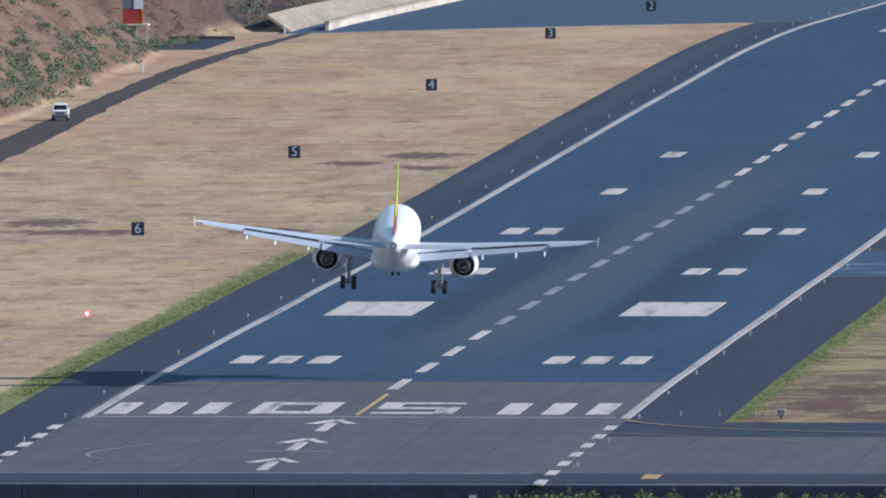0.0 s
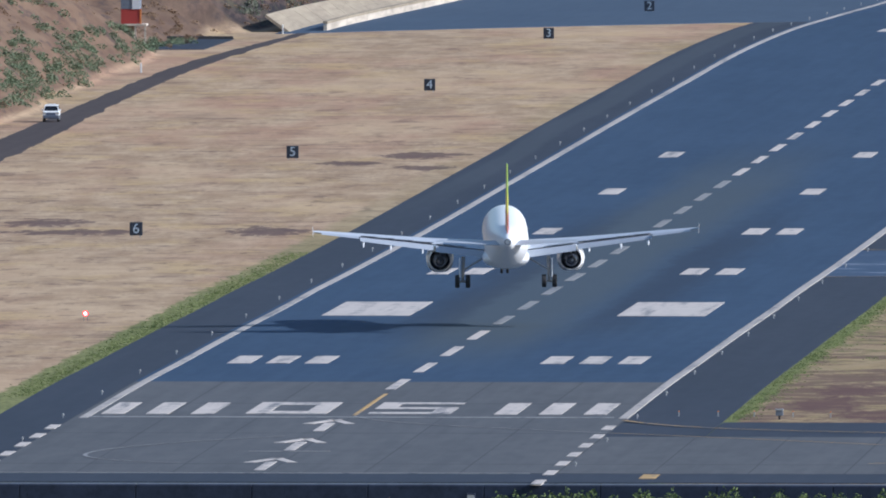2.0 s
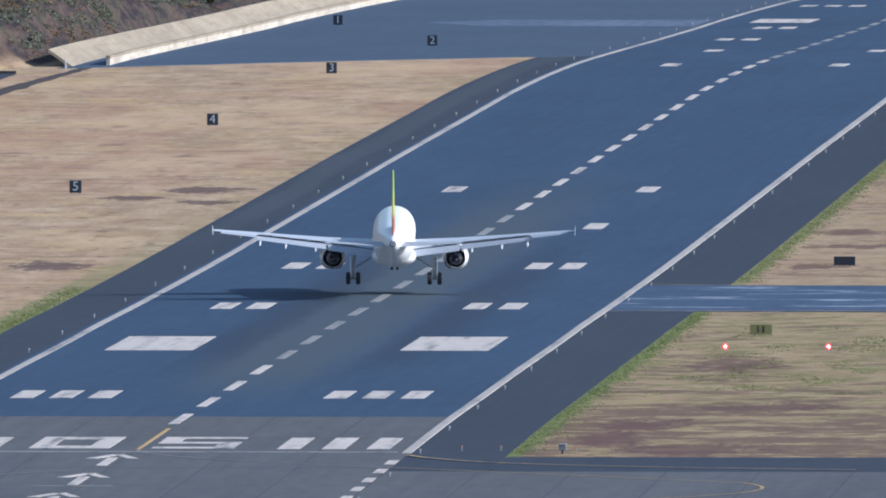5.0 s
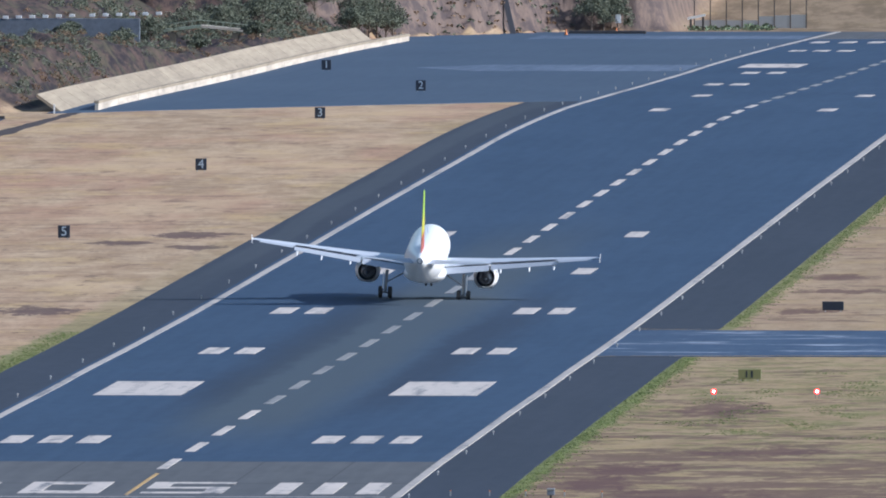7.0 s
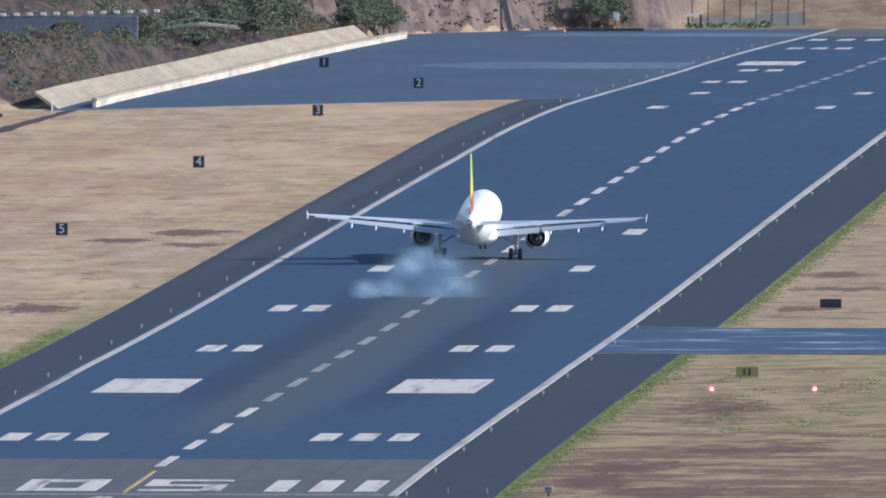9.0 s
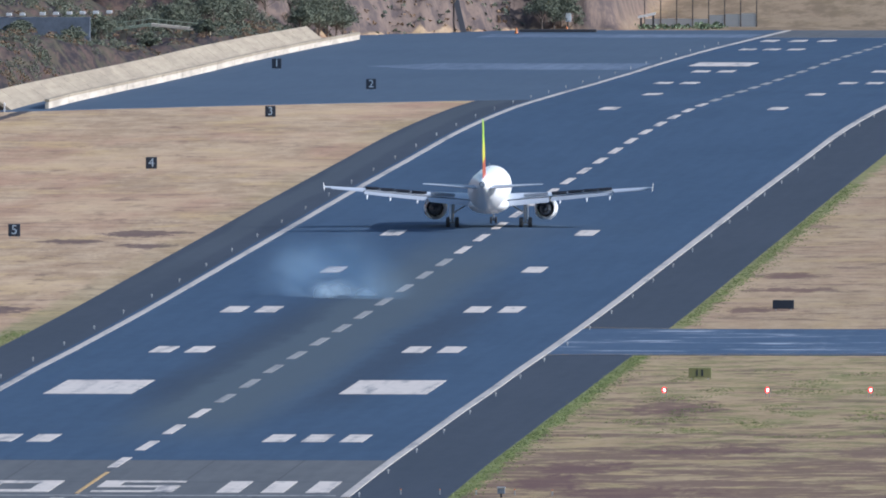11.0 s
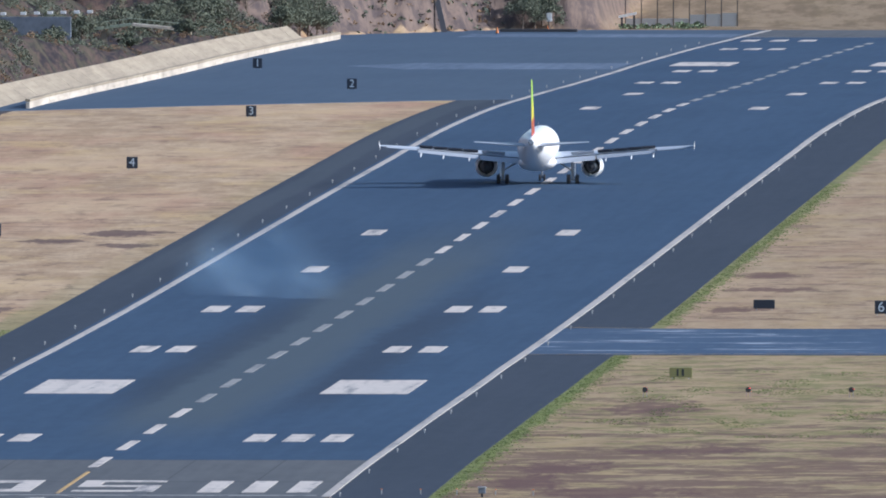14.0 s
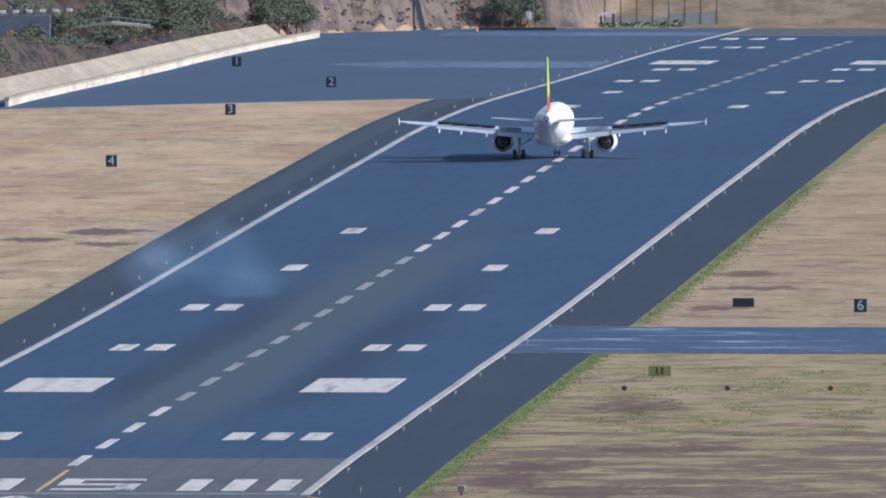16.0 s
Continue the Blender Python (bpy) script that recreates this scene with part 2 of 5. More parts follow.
    slope = n.calc("MAXIMUM", slope, n.calc("MULTIPLY", n.step(x, -90.5, -88.5, 1.0, 0.0), n.step(y, 700, 760)))
    earth = n.mix(n.step(n.noise(0.22, 6, 0.7, vec=n.stretch((1, 0.2, 1))), 0.35, 0.65), (0.130, 0.082, 0.058), (0.195, 0.130, 0.088))
    earth = n.mix(n.step(n.noise(0.5, 6, 0.7, vec=n.stretch((1, 0.25, 1))), 0.50, 0.64, 0, 0.8), earth, (0.085, 0.062, 0.055))
    rock = n.mix(n.step(n.noise(0.8, 7, 0.78, vec=n.stretch((1, 0.12, 0.6))), 0.40, 0.64), (0.024, 0.022, 0.027), (0.105, 0.072, 0.060))
    earth = n.mix(n.step(y, 1190, 1260), earth, rock)
    c = n.mix(slope, c, earth)
    behind = n.calc("SUBTRACT", n.calc("SUBTRACT", y, 2128.0), n.calc("MULTIPLY", n.calc("ADD", x, 58.0), 4.2))
    face = n.calc("MAXIMUM", n.step(behind, -2.0, 1.0), n.step(y, 2116, 2119))
    face = n.calc("MULTIPLY", face, n.calc("MULTIPLY", n.step(y, 1985, 2000), n.step(x, -48, -44, 1.0, 0.0)))
    wild = n.calc("MAXIMUM", n.calc("MULTIPLY", n.step(x, -85.5, -84.5, 1.0, 0.0), n.step(y, 1215, 1250)), face)
    moss = n.mix(n.calc("MULTIPLY", n.step(n.noise(0.3, 6, 0.7, vec=n.stretch((1, 0.2, 1))), 0.48, 0.62), n.step(y, 2050, 2110, 0.6, 0.25)), rock, (0.090, 0.082, 0.052))
    moss = n.mix(n.calc("MULTIPLY", face, 0.9), moss, n.mix(n.step(n.noise(0.5, 7, 0.75, vec=n.stretch((1, 0.3, 0.15))), 0.40, 0.62), (0.098, 0.078, 0.076), (0.200, 0.148, 0.122)))
    c = n.mix(wild, c, moss)
    far = n.calc("MULTIPLY", n.step(y, 2116, 2124), n.step(x, -46, -43))
    c = n.mix(n.calc("MULTIPLY", far, 0.8), c, n.mix(n.step(mid, 0.4, 0.6), (0.15, 0.110, 0.070), (0.25, 0.185, 0.120)))
    n.bump(n.mix(0.5, mid, fine), 0.6, 0.12)
    return n.done(c)


GROUND = ground_material()

# ---- the lie of the land ----
PROFILE = ((-140.0, -1.66), (0, -0.92), (67, -0.56), (125.5, -0.45), (187, -0.30), (257, -0.23), (307, -0.10), (364, -0.07), (483.5, 0.19), (604, 0.68), (723, 1.19), (867, 1.81), (987, 2.23), (1107, 2.62), (1240, 2.29), (1361, 1.27), (1473, 0.19), (1589.5, -0.87), (1657, -1.40), (1829.5, -3.05), (1950, -4.38), (2300.0, -8.3))
PY, PZ = [p[0] for p in PROFILE], [p[1] for p in PROFILE]
SLOPES = [(PZ[i + 1] - PZ[i]) / (PY[i + 1] - PY[i]) for i in range(len(PY) - 1)]
TANGENTS = [SLOPES[0]] + [(a + b) / 2 for a, b in zip(SLOPES, SLOPES[1:])] + [SLOPES[-1]]


def level(y):
    """Height of the airfield platform along the runway."""
    if y <= PY[0]:
        return PZ[0]
    if y >= PY[-1]:
        return PZ[-1]
    i = max(k for k in range(len(PY) - 1) if PY[k] <= y)
    h = PY[i + 1] - PY[i]
    t = (y - PY[i]) / h
    return ((2 * t**3 - 3 * t * t + 1) * PZ[i] + (t**3 - 2 * t * t + t) * h * TANGENTS[i]
            + (3 * t * t - 2 * t**3) * PZ[i + 1] + (t**3 - t * t) * h * TANGENTS[i + 1])


def ramp(v, a, b):
    t = min(1, max(0, (v - a) / (b - a)))
    return t * t * (3 - 2 * t)


def cliff_line(x, y):
    """How far a spot lies behind the line on which the far rock face runs in towards the apron."""
    return (y - 2128 - 4.2 * (x + 58)) / 4.32


def land(x, y):
    """Height of the ground sheet."""
    z = level(y)
    if y < -128.2:                                 # bank in front of the platform
        z -= 6.0 + min(42, (-128.2 - y) * 0.42)
    if x > 150:
        z -= min(55, (x - 150) * 0.5) * ramp(y, -200, 0)
    foot = -87.5 + 2.0 * noise.noise(Vector((0, y * 0.012, 3.1))) - 5.0 * ramp(y, 1098, 1124) * (1 - ramp(y, 1180, 1225)) if y < 1225 else -85.5
    rough = noise.fractal(Vector((x * 0.11, y * 0.016, 0)), 1.0, 2.0, 4)
    if x < foot and y > -128:
        d = foot - x
        if y < 1225:                               # red earth hillside over the service road
            z += (min(d * (0.85 - 0.42 * ramp(y, 1080, 1140)), 34) + 1.4 * rough * min(1, d / 5)) * ramp(y, 500, 760)
        else:                                      # rock cut behind the revetment, a terrace, then the next slope
            far = ramp(y, 1215, 1290)
            cut = min(d * 1.5, 6.0 - 4.6 * ramp(y, 1390, 1690)) + max(0, d - 24) * 0.55
            z += (1 - far) * min(d * 0.85, 34) + far * (cut + 1.1 * min(1, d / 2) * noise.fractal(Vector((x * 0.5, y * 0.07, z * 0.0)), 0.8, 2.0, 3)) + 1.3 * rough * min(1, d / 4)
    d = max(y - 2118, cliff_line(x, y))
    if d > -3 and y > 1985 and x >= foot - 30:
        rib = noise.fractal(Vector((x * 0.45, 2.0, d * 0.03)), 1.0, 2.0, 4)
        cliff = min(max(0.0, d + 2.4 * rib) * 1.3, 16) * (1 - ramp(x, -51, -46))
        rise = max(0, y - 2184) * 0.045
        z += cliff * (1 + 0.25 * rough) + rise * ramp(x, -52, -46)
    return z


def bm_new():
    return bmesh.new()


def part(name, bm, material, parent=None, label="", smooth=False):
    """Links a bmesh as one mesh object under a thing or a part."""
    me = bpy.data.meshes.new(name)
    if smooth:
        for f in bm.faces:
            f.smooth = True
    bm.to_mesh(me)
    bm.free()
    me.materials.append(material)
    ob = new(name, me)
    if parent is not None:
        ob.parent = parent
    return tagged(ob, label) if label else ob


def thing(name, label, category, group="", kind="", at=None):
    ob = new(name)
    if at is not None:
        ob.matrix_basis = at
    return tagged(ob, label, category, group, kind)


def from_lists(name, verts, faces, material, parent=None, smooth=False):
    me = bpy.data.meshes.new(name)
    me.from_pydata(verts, [], faces)
    me.update()
    if smooth:
        me.polygons.foreach_set("use_smooth", [True] * len(me.polygons))
    me.materials.append(material)
    ob = new(name, me)
    if parent is not None:
        ob.parent = parent
    return ob


def steps(a, b, d):
    n = max(1, round((b - a) / d))
    return [a + (b - a) * i / n for i in range(n + 1)]


def ground_sheet():
    xs = [-4500, -2500, -1200, -600, -350, -220, -170] + steps(-150, -104, 2.0) + steps(-103, -78, 1.0) + steps(-77, -41, 1.0) + steps(-40, 60, 10) + [90, 130, 150, 200, 300, 600, 1200, 2500, 4500]
    ys = [-5000, -3000, -1800, -900, -500, -300, -220, -180, -150, -140, -134, -129.6, -128.0] + steps(-126, 700, 10) + steps(705, 2100, 5) + steps(2104, 2144, 2) + steps(2148, 2180, 4) + steps(2190, 2310, 10) + [2600, 3200, 5000]
    verts = [(x, y, land(x, y)) for y in ys for x in xs]
    w = len(xs)
    faces = [(j * w + i, j * w + i + 1, (j + 1) * w + i + 1, (j + 1) * w + i) for j in range(len(ys) - 1) for i in range(w - 1)]
    ob = from_lists("ground", verts, faces, GROUND, smooth=True)
    return tagged(ob, "dry tan grassland with green verges and red earth slopes", "ground", kind="structure")


def sheet(name, left, right, y0, y1, lift, material, parent=None, gap=8.0):
    """A pavement between two edges (numbers or functions of y), laid on the platform with a thickness."""
    lf = left if callable(left) else lambda y: left
    rf = right if callable(right) else lambda y: right
    verts, faces = [], []
    ys = steps(y0, y1, gap)
    for y in ys:
        z = level(y) + lift
        a, b = lf(y), rf(y)
        verts += [(a, y, z), (b, y, z), (a, y, z - 0.12), (b, y, z - 0.12)]
    for j in range(len(ys) - 1):
        p, q = 4 * j, 4 * j + 4
        faces += [(p, p + 1, q + 1, q), (p + 2, p, q, q + 2), (p + 1, p + 3, q + 3, q + 1)]
    faces += [(2, 3, 1, 0)]
    n = 4 * (len(ys) - 1)
    faces += [(n, n + 1, n + 3, n + 2)]
    return from_lists(name, verts, faces, material, parent)


ground_sheet()
shoulder = tagged(sheet("pavement", -29.0, 30.6, -128, 2120, 0.04, ASPHALT_SHOULDER), "dark asphalt shoulders along the runway", "pavement", kind="structure")
runway = tagged(sheet("runway", -22.5, 22.5, 73, 2000, 0.08, ASPHALT_RUNWAY), "dark blue-grey asphalt runway with white markings and tyre rubber", "runway", kind="structure")
threshold_pad = tagged(sheet("pavement", -22.5, 22.5, -111.0, 72.9, 0.08, ASPHALT_OLD), "worn grey asphalt before the landing threshold", "pavement", kind="structure")
turn_pad = tagged(sheet("pavement", 22.6, 140, -111.0, -40, 0.08, ASPHALT_OLD), "grey asphalt turning pad with yellow guide line", "pavement", kind="structure")
turn_edge = tagged(sheet("pavement", 30.7, 140, -39.9, -10.0, 0.05, ASPHALT_SHOULDER), "dark asphalt edge of the turning pad", "pavement", kind="structure")
tagged(sheet("pavement", -120, 140, -127.5, -111.1, 0.07, ASPHALT_SHOULDER), "dark asphalt strip along the platform edge", "pavement", kind="structure")
left_pad = tagged(sheet("pavement", -120, -29.1, -127.5, -12, 0.05, ASPHALT_SHOULDER), "dark asphalt edge beside the threshold", "pavement", kind="structure")
far_pad = tagged(sheet("pavement", -22.5, 22.5, 2000.1, 2115, 0.08, ASPHALT_OLD), "grey asphalt at the far runway end", "pavement", kind="structure")
exit_road = tagged(sheet("pavement", 22.6, 140, 351.0, 428, 0.06, ASPHALT_EXIT), "blue-grey asphalt taxiway with painted sky-reflection streaks", "taxiway", kind="structure")
apron = tagged(sheet("pavement", -81.5, lambda y: -28.9 - (1308 - y) * 0.56 if y < 1307 else -22.6, 1216, 2115, 0.06, ASPHALT_APRON), "wide dark asphalt apron beside the far runway", "apron", kind="structure")
service_road = tagged(sheet("road", lambda y: -83.0 + ramp(y, 1000, 1230) * 4.0 + 0.4 * noise.fractal(Vector((1.0, y * 0.06, 0)), 1.0, 2.0, 3), lambda y: -77.8 + 0.6 * noise.fractal(Vector((5.0, y * 0.05, 0)), 1.0, 2.0, 3) - ramp(y, 700, 980) * 2.0 + ramp(y, 1000, 1230) * 2.2, 300, 1232, 0.04, ROAD_SURFACE, gap=4.0),
                      "dark asphalt service road below the hillside", "road", kind="structure")


tagged(sheet("pavement", lambda y: -59.5 + abs(y - 1638) * 0.3, -23, 1606, 1668, 0.075, PALE_BAND, gap=14), "pale band across the apron", "pavement", kind="structure")
tagged(sheet("pavement", -62, -23, 2000, 2050, 0.075, PALE_BAND, gap=14), "pale band at the far runway end", "pavement", kind="structure")


# ---- runway markings ----
def mark(name, outline, y0, y1, material=None, parent=None, lift=0.115):
    """Paint between two x functions of y from y0 to y1."""
    return sheet(name, outline[0], outline[1], y0, y1, lift, material or WHITE_PAINT, parent or runway, gap=12.0)


def box_mark(name, x, y, wide, long, material=None, parent=None):
    return mark(name, (x - wide / 2, x + wide / 2), y - long / 2, y + long / 2, material, parent)


for side in (-1, 1):
    y = -4.0
    while y < 2110:                                # edge lines, in lengths
        e = min(y + 150, 2110)
        box_mark("edge_line", -21.62 if side < 0 else 22.26, (y + e) / 2, 0.72, e - y - 0.02, LINE_PAINT)
        y = e
    for i in range(7):
        box_mark("edge_dash", 22.05 if side > 0 else -22.85, -22.5 - 17.5 * i, 0.85, 8.0, WHITE_PAINT)
    for i, n in ((125.5, 3), (1829.5, 3)):
        for k in range(n):
            box_mark("touchdown_bar", side * (10.0 + 3.3 * k), i, 1.95, 18.0)
    for i in (364, 483.5, 1589.5, 1473):
        for k in range(2):
            box_mark("touchdown_bar", side * (10.0 + 3.3 * k), i, 1.95, 18.0)
    for i in (604, 723, 1361, 1240):
        box_mark("touchdown_bar", side * 10.0, i, 1.95, 18.0)
    for i in (257.5, 1657):
        box_mark("aiming_block", side * 13.05 + (0.1 if side > 0 else 0), i, 7.8, 37)
    for k in range(3):
        box_mark("threshold_stripe", (12.25 if side > 0 else -12.5) + side * 3.65 * k, 15.5, 1.85, 23)
        box_mark("threshold_stripe", side * (10.2 + 4.0 * k), 1950, 2.0, 24)

STRIPES = [67.0 + 40.0 * k for k in range(47)]
for y in STRIPES:
    box_mark("centreline_stripe", -0.15, y, 0.82, 22.5, FADED_PAINT if 190 < y < 640 or y > 1300 else WHITE_PAINT)
box_mark("threshold_line", -0.2, -2.0, 43.2, 1.6, FADED_PAINT)
box_mark("pad_line", -1.0, -111.5, 43, 0.7, FADED_PAINT, threshold_pad)
box_mark("far_line", -12, 2001, 20, 2.0, FADED_PAINT)


def digit_mark(name, x0, x1, y0, y1, text, parent):
    """A digit painted for the landing pilot, in strokes, as one mesh."""
    sx, sy = (x1 - x0), (y1 - y0)
    strokes = {"0": ((0, 0, 1, .22), (0, .78, 1, 1), (0, .22, .27, .78), (.73, .22, 1, .78)),
               "5": ((0, 0, 1, .14), (0.0, .43, 1, .57), (0, .86, 1, 1), (.75, .14, 1, .43), (0, .57, .25, .86))}[text]
    verts, faces = [], []
    for a, b, c, d in strokes:
        n = len(verts)
        for u, v in ((a, b), (c, b), (c, d), (a, d)):
            y = y0 + v * sy
            verts.append((x0 + u * sx, y, level(y) + 0.115))
        for u, v in ((a, b), (c, b), (c, d), (a, d)):
            y = y0 + v * sy
            verts.append((x0 + u * sx, y, level(y) + 0.05))
        faces += [(n, n + 1, n + 2, n + 3), (n, n + 4, n + 5, n + 1), (n + 1, n + 5, n + 6, n + 2), (n + 2, n + 6, n + 7, n + 3), (n + 3, n + 7, n + 4, n)]
    return from_lists(name, verts, faces, WHITE_PAINT, parent)


digit_mark("digit_zero", -9.0, -2.4, 5, 28, "0", threshold_pad)
digit_mark("digit_five", 1.0, 7.7, 5, 28, "5", threshold_pad)


def arrow_mark(x, tip):
    """An arrow head of two slanted bars and a short shaft."""
    out = []
    for s in (-1, 1):
        out.append(mark("arrow_barb", (lambda y, s=s: x + s * (tip - y) * 0.215 - (0.55 if s > 0 else 0.30), lambda y, s=s: x + s * (tip - y) * 0.215 + (0.30 if s > 0 else 0.55)), tip - 8.4, tip, WHITE_PAINT, threshold_pad))
    out.append(mark("arrow_shaft", (x - 0.42, x + 0.42), tip - 23.0, tip - 7.0, WHITE_PAINT, threshold_pad))
    return out


for tip in (-5.0, -43.0, -81.0):
    arrow_mark(-0.95, tip - 2)
box_mark("cross_line", -0.8, -70, 6.4, 0.8, FADED_PAINT, threshold_pad)
mark("lead_line", (-0.10, 0.22), 2, 46, YELLOW_PAINT, threshold_pad)


def ribbon(name, pts, wide, material, parent, lift=0.112):
    """A thin painted line through points, by arcs of the given half width."""
    verts, faces = [], []
    for i, (x, y) in enumerate(pts):
        a, b = pts[max(0, i - 1)], pts[min(len(pts) - 1, i + 1)]
        d = Vector((b[0] - a[0], b[1] - a[1])).normalized()
        for s in (-1, 1):
            verts.append((x - d.y * s * wide / 2, y + d.x * s * wide / 2, level(y) + lift))
    faces = [(2 * i, 2 * i + 1, 2 * i + 3, 2 * i + 2) for i in range(len(pts) - 1)]
    return from_lists(name, verts, faces, material, parent)


def curve(ps, n=24):
    """Points on a Bezier curve."""
    a, b, c, d = [Vector(p) for p in ps]
    return [((1 - t)**3 * a + 3 * t * (1 - t)**2 * b + 3 * t * t * (1 - t) * c + t**3 * d).to_tuple() for t in [i / n for i in range(n + 1)]]


ribbon("guide_line", curve(((-3.0, -40), (-12.0, -52), (-17.5, -68), (-16.4, -79))) + curve(((-16.4, -79), (-15.8, -86), (-12.0, -90), (-8.0, -92)), 8), 0.35, FADED_PAINT, threshold_pad)
ribbon("guide_line", curve(((0.2, 0), (3, -14), (10, -20), (22.5, -33))), 0.3, FADED_PAINT, threshold_pad)
ribbon("guide_line", curve(((22.6, -33), (33, -42), (42, -52), (52, -62)), 16) + curve(((52, -62), (56, -72), (54, -84), (46, -92)), 10), 0.3, YELLOW_PAINT, turn_pad)
ribbon("guide_line", curve(((22.6, -8), (27, -22), (33, -30), (60, -36))), 0.45, YELLOW_PAINT, shoulder, 0.13)
box_mark("stand_mark", 30.1, -117, 1.25, 8, YELLOW_PAINT, turn_pad)
ribbon("taxi_line", curve(((22.5, 349.5), (26, 351), (30, 352), (60, 353))), 0.5, YELLOW_PAINT, exit_road, 0.1)
ribbon("taxi_line", curve(((22.5, 430.5), (26, 428), (30, 427.4), (60, 427))), 0.5, YELLOW_PAINT, exit_road, 0.1)


# ---- small geometry ----
def add_box(bm, lo, hi, bevel=0.0):
    m = Matrix.Translation([(a + b) / 2 for a, b in zip(lo, hi)]) @ Matrix.Diagonal([b - a for a, b in zip(lo, hi)] + [1])
    r = bmesh.ops.create_cube(bm, size=1, matrix=m)
    if bevel:
        edges = list({e for v in r["verts"] for e in v.link_edges})
        bmesh.ops.bevel(bm, geom=edges, offset=bevel, segments=1, affect="EDGES")
    return bm


def add_tube(bm, a, b, r0, r1=None, sides=10, caps=True):
    a, b = Vector(a), Vector(b)
    d = b - a
    m = Matrix.Translation((a + b) / 2) @ d.to_track_quat("Z", "Y").to_matrix().to_4x4()
    bmesh.ops.create_cone(bm, cap_ends=caps, segments=sides, radius1=r0, radius2=r0 if r1 is None else r1, depth=d.length, matrix=m)
    return bm


def boxes(*items):
    bm = bm_new()
    for lo, hi, *bev in items:
        add_box(bm, lo, hi, *bev)
    return bm


# ---- runway edge lights ----
def edge_light(at):
    ob = thing("runway_edge_light", "small white raised runway edge light on a stake", "edge light", "runway edge lights", at=at)
    bm = add_tube(bm_new(), (0, 0, -0.05), (0, 0, 0.20), 0.04, 0.03, 8)
    part("stake", bm, GALVANISED, ob)
    bm = add_tube(bm_new(), (0, 0, 0.18), (0, 0, 0.27), 0.09, 0.10, 10)
    add_tube(bm, (0, 0, 0.27), (0, 0, 0.36), 0.10, 0.05, 10)
    part("lamp_head", bm, LAMP_WHITE, ob)
    return ob


first_light = None
for side in (-1, 1):
    for k in range(43):
        y = -98 + 47.5 * k + (0 if side < 0 else 0.5)
        m = pose(side * 23.35, y, level(y) + 0.05)
        if first_light is None:
            first_light = edge_light(m)
        else:
            copy_thing(first_light, m)


# ---- distance signs ----
def letters(name, text, size, material, parent, place):
    cu = bpy.data.curves.new(name, "FONT")
    cu.body, cu.size, cu.align_x, cu.align_y, cu.extrude, cu.offset = text, size, "CENTER", "CENTER", 0.012, 0.0
    tmp = new(name, cu)
    me = bpy.data.meshes.new_from_object(tmp.evaluated_get(bpy.context.evaluated_depsgraph_get()))
    bpy.data.objects.remove(tmp)
    me.materials.clear()
    me.materials.append(material)
    ob = new(name, me)
    ob.parent = parent
    ob.matrix_basis = place
    return ob


def distance_sign(digit, x, y):
    ob = thing("distance_sign", "black runway distance sign with a white %s on short legs" % digit, "sign", "runway distance signs", at=pose(x, y, land(x, y), 0, 0, 3))
    part("panel", boxes(((-0.62, -0.12, 0.18), (0.62, 0.12, 1.46), 0.04)), BLACK_SIGN, ob)
    for s in (-0.4, 0.4):
        part("leg", boxes(((s - 0.04, -0.04, -0.1), (s + 0.04, 0.04, 0.2))), GALVANISED, ob)
    letters("numeral", digit, 1.35, SIGN_SHADED_WHITE, ob, pose(0, -0.135, 0.82, 90, 0, 0))
    return ob


for digit, x, y in (("6", -48.4, 466), ("5", -48.2, 706.8), ("4", -48.0, 950.1), ("3", -47.2, 1180.3), ("2", -46.5, 1400.4), ("1", -69.3, 1608.3), ("6", 51.1, 468.9)):
    distance_sign(digit, x, y)


def low_sign(name, label, x, y, wide, high, material, bar):
    ob = thing(name, label, "sign", at=pose(x, y, land(x, y)))
    part("panel", boxes(((-wide / 2, -0.15, 0.15), (wide / 2, 0.15, 0.15 + high), 0.03)), material, ob)
    for s in (-0.36, 0.36):
        part("leg", boxes(((s * wide - 0.05, -0.05, -0.1), (s * wide + 0.05, 0.05, 0.16))), GALVANISED, ob)
    if bar:
        for a, b in ((-0.16, -0.10), (0.06, 0.14)):
            part("bar", boxes(((a * wide, -0.165, 0.30), (b * wide, -0.152, high)), ), bar, ob)
    return ob


low_sign("taxiway_sign", "dark blank taxiway sign panel beside the exit", 39.3, 485.3, 2.05, 0.85, BLACK_SIGN, None)
low_sign("taxiway_sign", "weathered yellow taxiway sign with faded black bars", 39.5, 282.8, 2.05, 0.9, SIGN_YELLOW, BLACK_SIGN)

# ---- the airliner ----
def loft(rings, caps=True, close=True):
    """Skins a row of rings of equal point count."""
    bm = bm_new()
    rows = [[bm.verts.new(p) for p in r] for r in rings]
    n = len(rows[0])
    for a, b in zip(rows, rows[1:]):
        for i in range(n if close else n - 1):
            k = (i + 1) % n
            bm.faces.new((a[i], a[k], b[k], b[i]))
    if caps:
        bm.faces.new(rows[0][::-1])
        bm.faces.new(rows[-1])
    bmesh.ops.recalc_face_normals(bm, faces=bm.faces)
    return bm


def oval(y, zc, rw, rh, n=32):
    return [(rw * math.cos(2 * math.pi * i / n), y, zc + rh * math.sin(2 * math.pi * i / n)) for i in range(n)]


